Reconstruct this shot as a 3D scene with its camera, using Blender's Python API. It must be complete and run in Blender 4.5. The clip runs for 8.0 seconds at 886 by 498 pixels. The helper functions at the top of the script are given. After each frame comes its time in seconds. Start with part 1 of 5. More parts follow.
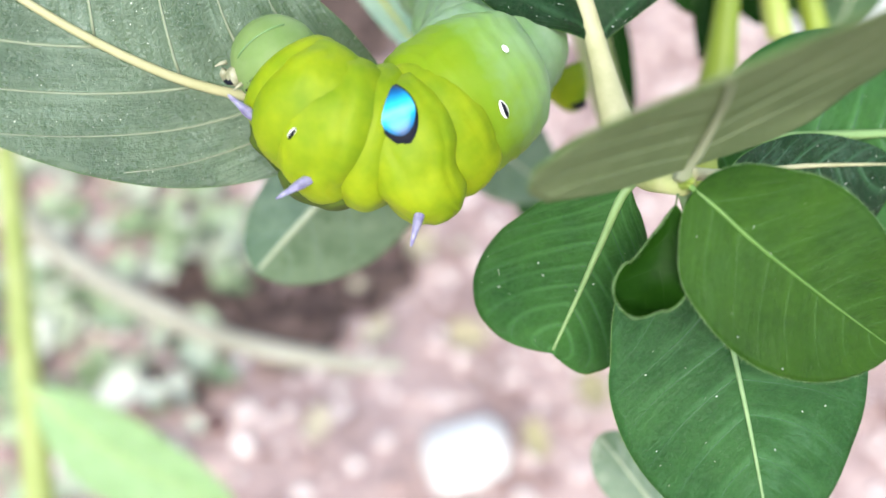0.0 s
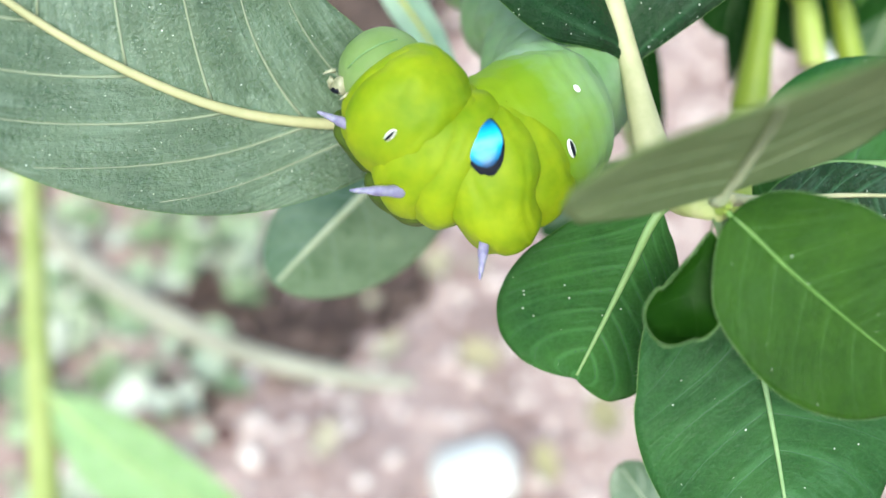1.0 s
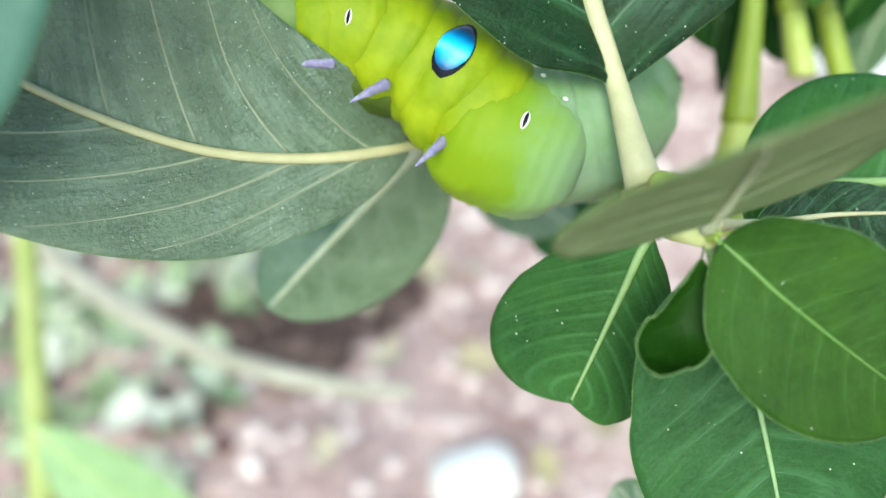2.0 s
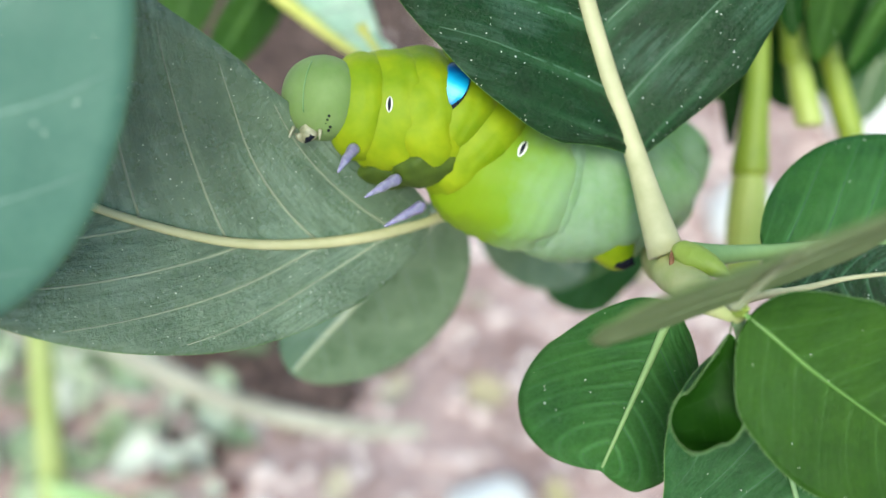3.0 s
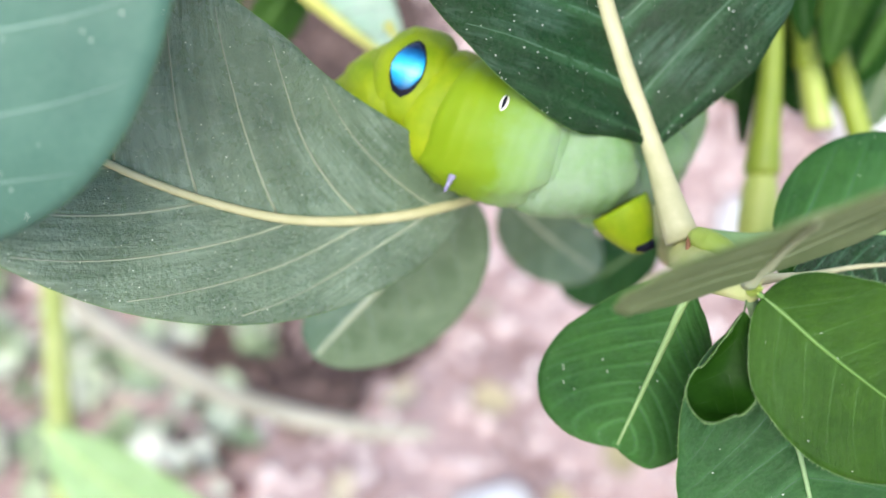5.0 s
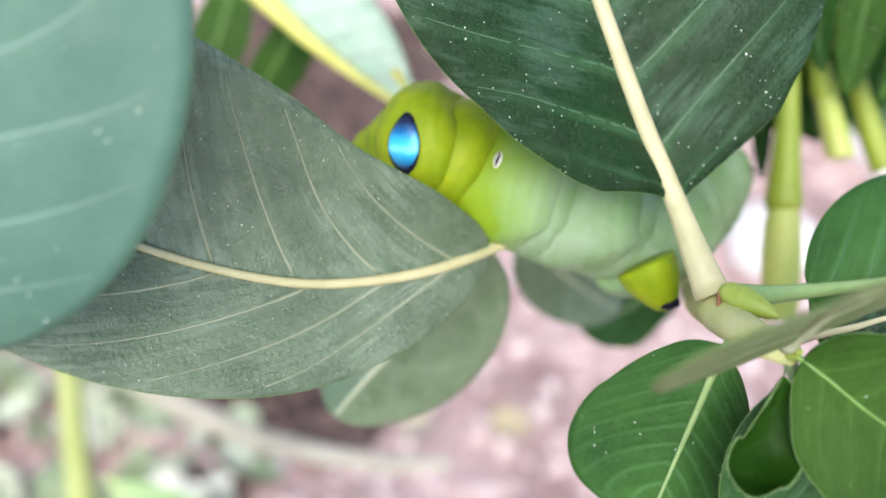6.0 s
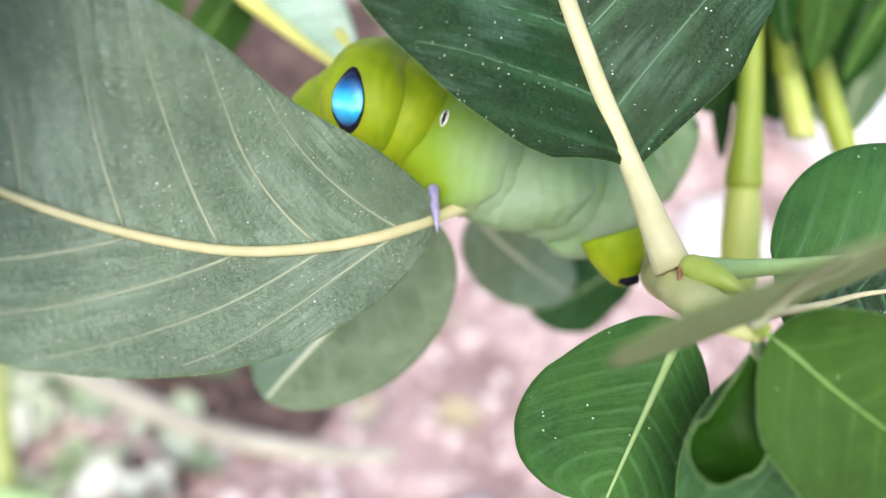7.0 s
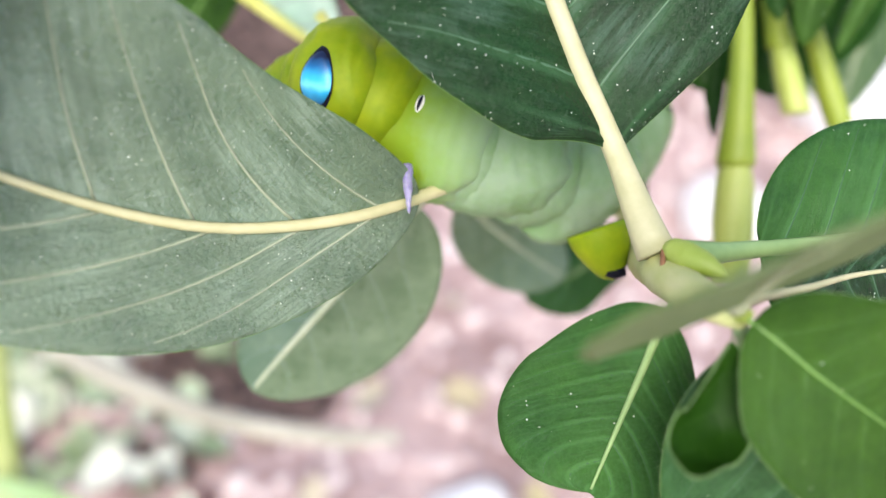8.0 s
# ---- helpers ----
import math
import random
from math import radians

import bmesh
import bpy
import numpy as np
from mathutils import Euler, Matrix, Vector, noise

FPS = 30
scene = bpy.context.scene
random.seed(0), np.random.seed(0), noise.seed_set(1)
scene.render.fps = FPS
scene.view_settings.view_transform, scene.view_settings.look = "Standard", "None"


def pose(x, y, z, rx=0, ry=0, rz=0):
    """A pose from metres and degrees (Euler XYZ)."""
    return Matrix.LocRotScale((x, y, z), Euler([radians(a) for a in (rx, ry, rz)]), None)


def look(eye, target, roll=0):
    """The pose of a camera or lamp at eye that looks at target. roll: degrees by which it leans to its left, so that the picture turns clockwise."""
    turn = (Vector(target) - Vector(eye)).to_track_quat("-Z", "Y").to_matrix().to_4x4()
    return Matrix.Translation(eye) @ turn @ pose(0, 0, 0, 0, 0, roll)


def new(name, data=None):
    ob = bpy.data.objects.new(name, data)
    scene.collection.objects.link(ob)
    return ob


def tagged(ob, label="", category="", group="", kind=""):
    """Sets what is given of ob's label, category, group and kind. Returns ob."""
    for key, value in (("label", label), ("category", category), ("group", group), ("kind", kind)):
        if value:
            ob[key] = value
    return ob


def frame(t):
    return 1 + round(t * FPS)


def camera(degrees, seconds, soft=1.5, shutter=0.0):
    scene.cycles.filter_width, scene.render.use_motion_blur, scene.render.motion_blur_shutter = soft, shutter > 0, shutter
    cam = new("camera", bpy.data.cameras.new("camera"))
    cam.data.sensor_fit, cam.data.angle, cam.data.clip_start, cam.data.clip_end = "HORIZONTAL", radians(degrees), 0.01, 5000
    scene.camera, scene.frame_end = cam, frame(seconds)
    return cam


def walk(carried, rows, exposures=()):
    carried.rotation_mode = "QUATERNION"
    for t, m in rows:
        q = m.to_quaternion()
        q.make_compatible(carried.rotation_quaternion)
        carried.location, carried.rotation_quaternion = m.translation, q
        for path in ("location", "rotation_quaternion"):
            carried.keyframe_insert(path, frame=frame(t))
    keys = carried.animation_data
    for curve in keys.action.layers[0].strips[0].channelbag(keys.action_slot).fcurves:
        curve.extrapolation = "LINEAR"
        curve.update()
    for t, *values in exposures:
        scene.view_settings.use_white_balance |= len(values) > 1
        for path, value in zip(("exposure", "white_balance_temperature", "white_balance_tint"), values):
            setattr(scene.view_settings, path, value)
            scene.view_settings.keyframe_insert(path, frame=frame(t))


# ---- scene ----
cam = camera(56, 8.0)
# seconds, eye in metres, turn in degrees
PATH = [
    (0, 0.02889, 0.02970, 0.33102, 39.92, -0.86, 2.14),
    (0.5, 0.02747, 0.03009, 0.33075, 40.22, -1.42, 4.00),
    (1, 0.02797, 0.03060, 0.32987, 41.12, -1.46, 4.28),
    (2.3, 0.02822, 0.03251, 0.33290, 41.20, -0.34, 2.59),
    (2.5, 0.02733, 0.03250, 0.33503, 41.69, 0.53, 2.45),
    (3, 0.02601, 0.03442, 0.33466, 42.92, 0.37, 1.87),
    (3.5, 0.02537, 0.03233, 0.33443, 43.27, 0.13, 2.61),
    (4, 0.02534, 0.03253, 0.33479, 42.92, -0.08, 2.62),
    (4.5, 0.02633, 0.03149, 0.33572, 43.51, 1.33, 2.33),
    (4.7, 0.02429, 0.03038, 0.33480, 43.72, -0.29, 2.93),
    (5.8, 0.02517, 0.03167, 0.33659, 43.90, 1.32, 2.39),
    (6, 0.02332, 0.03474, 0.33648, 44.81, 1.86, 1.71),
    (6.5, 0.02403, 0.03744, 0.33295, 43.63, -0.13, 0.77),
    (7, 0.02418, 0.03757, 0.33064, 44.34, -1.16, 0.25),
    (7.5, 0.02543, 0.04013, 0.33113, 42.04, -1.04, -0.72),
    (8, 0.02626, 0.03894, 0.33016, 42.94, -0.11, -0.23),
]
# end of path
walk(cam, [(t, pose(x, y, z, rx, ry, rz)) for t, x, y, z, rx, ry, rz in PATH],
     [(0.0, 1.32, 6620, 6), (0.5, 1.29, 6580, 4), (1.0, 1.26, 6500, -4), (2.5, 1.16, 6500, -4), (3.0, 1.06, 6500, -3), (3.5, 1.1, 6520, 2), (4.0, 1.22, 6520, 6), (4.5, 1.28, 6520, 8), (6.0, 1.26, 6640, 14), (7.0, 1.33, 6750, 14), (8.0, 1.32, 6800, 14)])
cam.data.dof.use_dof = True
cam.data.dof.focus_distance = 0.063
cam.data.dof.aperture_fstop = 16

# ---- light: bright open shade under a hazy sky ----
world = bpy.data.worlds.new("sky")
scene.world = world
world.use_nodes = True
sky = world.node_tree.nodes.new("ShaderNodeTexSky")
sky.sky_type = "NISHITA"
sky.sun_disc = False
sky.sun_elevation, sky.sun_rotation = radians(53), radians(185)
world.node_tree.links.new(sky.outputs[0], world.node_tree.nodes["Background"].inputs[0])
world.node_tree.nodes["Background"].inputs[1].default_value = 0.135
sun_data = bpy.data.lights.new("sun", "SUN")
sun_data.energy, sun_data.angle, sun_data.color = 2.3, radians(52), (1.0, 0.95, 0.88)
sun = new("sun", sun_data)
sun.matrix_world = look((0, 0, 5), (Vector((0, 0, 5)) - Vector((-0.05, -0.60, 0.80))))
scene.view_settings.exposure = 1.2


# ---- materials ----
def material(name):
    m = bpy.data.materials.new(name)
    m.use_nodes = True
    return m, m.node_tree.nodes, m.node_tree.links, m.node_tree.nodes["Principled BSDF"]


def ramp(nodes, stops):
    r = nodes.new("ShaderNodeValToRGB")
    while len(r.color_ramp.elements) < len(stops):
        r.color_ramp.elements.new(0.5)
    for e, (p, c) in zip(r.color_ramp.elements, stops):
        e.position, e.color = p, (*c, 1)
    return r


def noisy(nodes, links, scale, detail=4, rough=0.6, coords="Object"):
    tc = nodes.new("ShaderNodeTexCoord")
    n = nodes.new("ShaderNodeTexNoise")
    n.inputs["Scale"].default_value, n.inputs["Detail"].default_value, n.inputs["Roughness"].default_value = scale, detail, rough
    links.new(tc.outputs[coords], n.inputs["Vector"])
    return n


def bump(nodes, links, height, strength, distance, target):
    b = nodes.new("ShaderNodeBump")
    b.inputs["Strength"].default_value, b.inputs["Distance"].default_value = strength, distance
    links.new(height, b.inputs["Height"])
    links.new(b.outputs[0], target)
    return b


def leaf_material(name, low, high, glow, rough=0.42, specks=True, through_share=0.3, shine=0.22, halo=0.1, grit=0.3, sheen_film=None):
    """Leaf skin: mottled green with a fine net of veins, some light coming through."""
    m, nodes, links, p = material(name)
    n1 = noisy(nodes, links, 160, 5, 0.65)
    r1 = ramp(nodes, [(0.3, low), (0.72, high)])
    links.new(n1.outputs[0], r1.inputs[0])
    net = nodes.new("ShaderNodeTexVoronoi")
    net.feature = "DISTANCE_TO_EDGE"
    net.inputs["Scale"].default_value = 1500
    warp = noisy(nodes, links, 500, 2)
    add = nodes.new("ShaderNodeMixRGB")
    add.blend_type, add.inputs[0].default_value = "LINEAR_LIGHT", 0.002
    tc = nodes.new("ShaderNodeTexCoord")
    links.new(tc.outputs["Object"], add.inputs[1])
    links.new(warp.outputs["Color"], add.inputs[2])
    links.new(add.outputs[0], net.inputs["Vector"])
    nr = ramp(nodes, [(0.0, (1, 1, 1)), (0.14, (0, 0, 0))])
    links.new(net.outputs["Distance"], nr.inputs[0])
    mul = nodes.new("ShaderNodeMath")
    mul.operation, mul.inputs[1].default_value = "MULTIPLY", 0.09
    links.new(nr.outputs[0], mul.inputs[0])
    mix = nodes.new("ShaderNodeMixRGB")
    mix.inputs[2].default_value = (*glow, 1)
    links.new(mul.outputs[0], mix.inputs[0])
    links.new(r1.outputs[0], mix.inputs[1])
    vein_map = nodes.new("ShaderNodeUVMap")
    vein_map.uv_map = "vein"
    parts = nodes.new("ShaderNodeSeparateXYZ")
    links.new(vein_map.outputs[0], parts.inputs[0])
    wander = noisy(nodes, links, 350, 2)
    shift = nodes.new("ShaderNodeMath")
    shift.operation, shift.inputs[1].default_value = "MULTIPLY_ADD", 0.12
    links.new(wander.outputs[0], shift.inputs[0])
    links.new(parts.outputs[0], shift.inputs[2])
    saw = nodes.new("ShaderNodeMath")
    saw.operation, saw.inputs[1].default_value = "PINGPONG", 0.5
    links.new(shift.outputs[0], saw.inputs[0])
    band = nodes.new("ShaderNodeMapRange")
    band.interpolation_type = "SMOOTHSTEP"
    band.inputs["From Min"].default_value, band.inputs["From Max"].default_value = 0.02, 0.20
    band.inputs["To Min"].default_value, band.inputs["To Max"].default_value = 2.0 * halo, 0.0
    links.new(saw.outputs[0], band.inputs[0])
    fade = nodes.new("ShaderNodeMapRange")
    fade.inputs["From Min"].default_value, fade.inputs["From Max"].default_value = 0.2, 1.0
    fade.inputs["To Min"].default_value, fade.inputs["To Max"].default_value = 1.0, 0.15
    links.new(parts.outputs[1], fade.inputs[0])
    strength = nodes.new("ShaderNodeMath")
    strength.operation = "MULTIPLY"
    patchy = nodes.new("ShaderNodeMath")
    patchy.operation = "MULTIPLY"
    uneven = noisy(nodes, links, 180, 2)
    links.new(uneven.outputs[0], patchy.inputs[0])
    links.new(band.outputs[0], patchy.inputs[1])
    links.new(patchy.outputs[0], strength.inputs[0])
    links.new(fade.outputs[0], strength.inputs[1])
    veined = nodes.new("ShaderNodeMixRGB")
    veined.inputs[2].default_value = (*glow, 1)
    links.new(strength.outputs[0], veined.inputs[0])
    links.new(mix.outputs[0], veined.inputs[1])
    last = veined.outputs[0]
    if sheen_film:
        # painted sheen in pale streaks along the veins, mixed with mottled dust
        along = nodes.new("ShaderNodeMapping")
        along.inputs["Scale"].default_value = (3.6, 2.0, 1.0)
        links.new(vein_map.outputs[0], along.inputs["Vector"])
        sheen_streaks = nodes.new("ShaderNodeTexNoise")
        sheen_streaks.inputs["Scale"].default_value, sheen_streaks.inputs["Detail"].default_value, sheen_streaks.inputs["Roughness"].default_value = 1.6, 7, 0.72
        sheen_streaks.inputs["Distortion"].default_value = 0.6
        links.new(along.outputs[0], sheen_streaks.inputs["Vector"])
        wide = noisy(nodes, links, 110, 2, 0.5)
        both = nodes.new("ShaderNodeMath")
        both.operation = "MULTIPLY"
        links.new(sheen_streaks.outputs[0], both.inputs[0])
        links.new(wide.outputs[0], both.inputs[1])
        br = ramp(nodes, [(0.245, (0, 0, 0)), (0.36, (sheen_film[3],) * 3)])
        links.new(both.outputs[0], br.inputs[0])
        bm_mix = nodes.new("ShaderNodeMixRGB")
        bm_mix.inputs[2].default_value = (*sheen_film[:3], 1)
        links.new(br.outputs[0], bm_mix.inputs[0])
        links.new(last, bm_mix.inputs[1])
        last = bm_mix.outputs[0]
    if specks:
        dusty = name in ("dark_leaf", "pale_leaf_underside")
        dust = nodes.new("ShaderNodeTexVoronoi")
        dust.inputs["Scale"].default_value = 2600 if dusty else 2300
        links.new(tc.outputs["Object"], dust.inputs["Vector"])
        cell = nodes.new("ShaderNodeSeparateColor")
        links.new(dust.outputs["Color"], cell.inputs[0])
        # each grain has its own size; most cells carry none
        grain_size = nodes.new("ShaderNodeMapRange")
        grain_size.inputs["From Min"].default_value, grain_size.inputs["From Max"].default_value = 0.55 if dusty else 0.9, 1.0
        grain_size.inputs["To Min"].default_value, grain_size.inputs["To Max"].default_value = 0.0, 0.30
        links.new(cell.outputs[0], grain_size.inputs[0])
        clump = noisy(nodes, links, 260, 2)
        clumped = nodes.new("ShaderNodeMath")
        clumped.operation = "MULTIPLY"
        links.new(clump.outputs[0], clumped.inputs[0])
        links.new(grain_size.outputs[0], clumped.inputs[1])
        dr = nodes.new("ShaderNodeMath")
        dr.operation = "LESS_THAN"
        links.new(dust.outputs["Distance"], dr.inputs[0])
        links.new(clumped.outputs[0], dr.inputs[1])
        dm = nodes.new("ShaderNodeMixRGB")
        dm.inputs[2].default_value = (0.8, 0.84, 0.76, 1)
        links.new(dr.outputs[0], dm.inputs[0])
        links.new(last, dm.inputs[1])
        last = dm.outputs[0]
    links.new(last, p.inputs["Base Color"])
    rr = ramp(nodes, [(0.35, (rough - 0.08,) * 3), (0.7, (rough + 0.14,) * 3)])
    n2 = noisy(nodes, links, 420, 3)
    links.new(n2.outputs[0], rr.inputs[0])
    links.new(rr.outputs[0], p.inputs["Roughness"])
    bump(nodes, links, net.outputs["Distance"], 0.12, 0.0002, p.inputs["Normal"])
    p.inputs["Specular IOR Level"].default_value = shine
    relief = noisy(nodes, links, 300, 3, 0.6)
    fine = nodes["Bump"]
    second = nodes.new("ShaderNodeBump")
    second.inputs["Strength"].default_value, second.inputs["Distance"].default_value = 0.055, 0.0006
    links.new(relief.outputs[0], second.inputs["Height"])
    grain = noisy(nodes, links, 2400, 3, 0.7)
    third = nodes.new("ShaderNodeBump")
    third.inputs["Strength"].default_value, third.inputs["Distance"].default_value = grit, 0.0002 if sheen_film else 0.0001
    links.new(grain.outputs[0], third.inputs["Height"])
    links.new(second.outputs[0], third.inputs["Normal"])
    links.new(third.outputs[0], fine.inputs["Normal"])
    if sheen_film:
        streak = nodes.new("ShaderNodeBump")
        streak.inputs["Strength"].default_value, streak.inputs["Distance"].default_value = 0.5, 0.0005
        links.new(sheen_streaks.outputs[0], streak.inputs["Height"])
        links.new(streak.outputs[0], second.inputs["Normal"])
    tr = nodes.new("ShaderNodeBsdfTranslucent")
    bright = nodes.new("ShaderNodeMixRGB")
    bright.blend_type, bright.inputs[0].default_value = "MULTIPLY", 1
    bright.inputs[2].default_value = (1.5, 1.7, 0.6, 1)
    links.new(last, bright.inputs[1])
    links.new(bright.outputs[0], tr.inputs[0])
    ms = nodes.new("ShaderNodeMixShader")
    ms.inputs[0].default_value = through_share
    links.new(p.outputs[0], ms.inputs[1])
    links.new(tr.outputs[0], ms.inputs[2])
    links.new(ms.outputs[0], nodes["Material Output"].inputs[0])
    return m


def soft_material(name, low, high, scale=300, rough=0.5, flesh=0.0, bumps=0.1, bump_scale=900, spread=(0.3, 0.7)):
    m, nodes, links, p = material(name)
    n = noisy(nodes, links, scale)
    r = ramp(nodes, [(spread[0], low), (spread[1], high)])
    links.new(n.outputs[0], r.inputs[0])
    links.new(r.outputs[0], p.inputs["Base Color"])
    p.inputs["Roughness"].default_value = rough
    if flesh:
        p.inputs["Specular IOR Level"].default_value = 0.18
        p.inputs["Subsurface Weight"].default_value = flesh
        p.inputs["Subsurface Radius"].default_value = (0.6, 1.0, 0.25)
        p.inputs["Subsurface Scale"].default_value = 0.0015
    n2 = noisy(nodes, links, bump_scale, 3)
    bump(nodes, links, n2.outputs[0], bumps, 0.0003, p.inputs["Normal"])
    return m


MATS = {
    "dark": leaf_material("dark_leaf", (0.003, 0.020, 0.003), (0.009, 0.046, 0.009), (0.05, 0.14, 0.055), 0.24, True, 0.2, 0.24, 0.42, 0.6, (0.07, 0.14, 0.09, 0.5)),
    "blue": leaf_material("bluish_leaf", (0.012, 0.066, 0.011), (0.040, 0.136, 0.029), (0.12, 0.31, 0.12), 0.36, True, 0.3, 0.3, 0.2, 0.5, (0.09, 0.21, 0.10, 0.4)),
    "fresh": leaf_material("fresh_leaf", (0.016, 0.059, 0.004), (0.042, 0.115, 0.008), (0.10, 0.23, 0.03), 0.40, True, 0.3, 0.2, 0.08, 0.35, (0.06, 0.15, 0.03, 0.3)),
    "light": leaf_material("soft_light_leaf", (0.27, 0.39, 0.20), (0.39, 0.51, 0.32), (0.35, 0.55, 0.25), 0.5, False, 0.4),
    "mid": leaf_material("blue_green_leaf", (0.012, 0.068, 0.008), (0.042, 0.142, 0.020), (0.11, 0.29, 0.09), 0.38, True, 0.3, 0.28, 0.3, 0.4, (0.07, 0.19, 0.06, 0.35)),
    "velvet": leaf_material("velvety_grey_green_leaf", (0.13, 0.175, 0.075), (0.20, 0.245, 0.12), (0.28, 0.32, 0.2), 0.7, True, 0.3, 0.12, 0.015),
    "olive": leaf_material("olive_leaf", (0.05, 0.10, 0.04), (0.09, 0.16, 0.065), (0.2, 0.28, 0.14), 0.42),
    # the whitish teal base paints sky sheen onto these leaves
    "gloss": leaf_material("painted_sheen_leaf", (0.24, 0.42, 0.32), (0.46, 0.62, 0.55), (0.5, 0.62, 0.5), 0.3, False, 0.3, 0.9),
    # fresh leaf darkened: the shade inside the spoon is put into its colour
    "cupped": leaf_material("shaded_spoon_leaf", (0.007, 0.034, 0.002), (0.016, 0.060, 0.004), (0.03, 0.09, 0.01), 0.5, True, 0.3, 0.08),
    "misty": leaf_material("teal_tinted_leaf", (0.072, 0.140, 0.058), (0.215, 0.295, 0.185), (0.3, 0.38, 0.28), 0.34, False, 0.3, 0.8, 0.1),
    # dark base colour stands in for canopy shade over the background leaves
    "shady": leaf_material("matt_shaded_leaf", (0.006, 0.030, 0.004), (0.016, 0.060, 0.008), (0.05, 0.12, 0.03), 0.7, False, 0.2, 0.05),
    "teal": leaf_material("grey_teal_leaf", (0.07, 0.16, 0.12), (0.10, 0.21, 0.155), (0.2, 0.33, 0.26), 0.5),
    "pale": leaf_material("pale_leaf_underside", (0.060, 0.112, 0.056), (0.142, 0.212, 0.126), (0.21, 0.29, 0.17), 0.27, True, 0.3, 1.0, 0.14, 0.8, (0.30, 0.40, 0.305, 0.42)),
}
VEIN = {
    "dark": soft_material("cream_rib", (0.34, 0.34, 0.18), (0.46, 0.44, 0.26)),
    "blue": soft_material("pale_rib", (0.15, 0.26, 0.10), (0.24, 0.36, 0.16)),
    "fresh": soft_material("green_rib", (0.065, 0.16, 0.02), (0.12, 0.24, 0.045)),
    "cupped": soft_material("shaded_spoon_rib", (0.02, 0.07, 0.005), (0.03, 0.09, 0.01)),
    "light": soft_material("light_green_rib", (0.3, 0.42, 0.15), (0.4, 0.5, 0.2)),
    "mid": soft_material("mid_green_rib", (0.15, 0.26, 0.085), (0.23, 0.35, 0.13)),
    "velvet": soft_material("soft_pale_rib", (0.30, 0.33, 0.2), (0.38, 0.41, 0.26)),
    "olive": soft_material("whitish_rib", (0.36, 0.42, 0.24), (0.5, 0.54, 0.34)),
    "gloss": soft_material("lemon_rib", (0.50, 0.52, 0.10), (0.62, 0.62, 0.16)),
    "misty": soft_material("pale_cream_rib", (0.34, 0.40, 0.24), (0.46, 0.50, 0.34)),
    "shady": soft_material("shaded_rib", (0.05, 0.11, 0.03), (0.08, 0.15, 0.04)),
    "teal": soft_material("straw_rib", (0.40, 0.44, 0.12), (0.55, 0.55, 0.2)),
    "pale": soft_material("yellow_rib", (0.34, 0.335, 0.165), (0.45, 0.425, 0.235)),
}
SIDEVEIN = {
    "dark": soft_material("dark_side_vein", (0.030, 0.085, 0.036), (0.050, 0.125, 0.056)),
    "blue": soft_material("bluish_side_vein", (0.026, 0.095, 0.028), (0.042, 0.135, 0.042)),
    "fresh": soft_material("fresh_side_vein", (0.032, 0.105, 0.008), (0.05, 0.15, 0.015)),
    "cupped": soft_material("shaded_spoon_side_vein", (0.012, 0.05, 0.003), (0.018, 0.06, 0.005)),
    "light": soft_material("soft_side_vein", (0.2, 0.4, 0.1), (0.25, 0.42, 0.13)),
    "mid": soft_material("mid_side_vein", (0.02, 0.085, 0.02), (0.035, 0.12, 0.03)),
    "velvet": soft_material("velvet_side_vein", (0.14, 0.185, 0.08), (0.2, 0.245, 0.12)),
    "olive": soft_material("olive_side_vein", (0.13, 0.2, 0.09), (0.18, 0.25, 0.12)),
    "gloss": soft_material("light_side_vein", (0.3, 0.4, 0.3), (0.35, 0.45, 0.33)),
    "misty": soft_material("misty_side_vein", (0.14, 0.22, 0.13), (0.2, 0.28, 0.18)),
    "shady": soft_material("shaded_side_vein", (0.015, 0.05, 0.008), (0.025, 0.07, 0.012)),
    "teal": soft_material("teal_side_vein", (0.17, 0.29, 0.22), (0.22, 0.35, 0.27)),
    "pale": soft_material("pale_side_vein", (0.20, 0.24, 0.15), (0.27, 0.31, 0.20)),
}
BARK = soft_material("green_cream_bark", (0.34, 0.38, 0.12), (0.48, 0.48, 0.24), 220, 0.55, 0, 0.3)
SKIN_YELLOW = soft_material("yellow_green_skin", (0.128, 0.212, 0.003), (0.248, 0.312, 0.006), 210, 0.55, 0.3, 0.3, 330, (0.34, 0.66))
SKIN_PALE = soft_material("pale_green_skin", (0.125, 0.235, 0.080), (0.225, 0.325, 0.200), 150, 0.55, 0.3, 0.25, 330, (0.36, 0.64))
SKIN_HEAD = soft_material("head_green_skin", (0.125, 0.205, 0.055), (0.19, 0.27, 0.10), 260, 0.55, 0.2, 0.2, 700)
LEG = soft_material("violet_grey_leg", (0.14, 0.125, 0.23), (0.30, 0.28, 0.42), 1500, 0.35, 0.3)
BLACK = soft_material("black_mark", (0.003, 0.004, 0.008), (0.008, 0.009, 0.018), 900, 0.6)
BLACK.node_tree.nodes["Principled BSDF"].inputs["Specular IOR Level"].default_value = 0.12
WHITE = soft_material("white_mark", (0.75, 0.75, 0.7), (0.85, 0.85, 0.8), 900, 0.5)


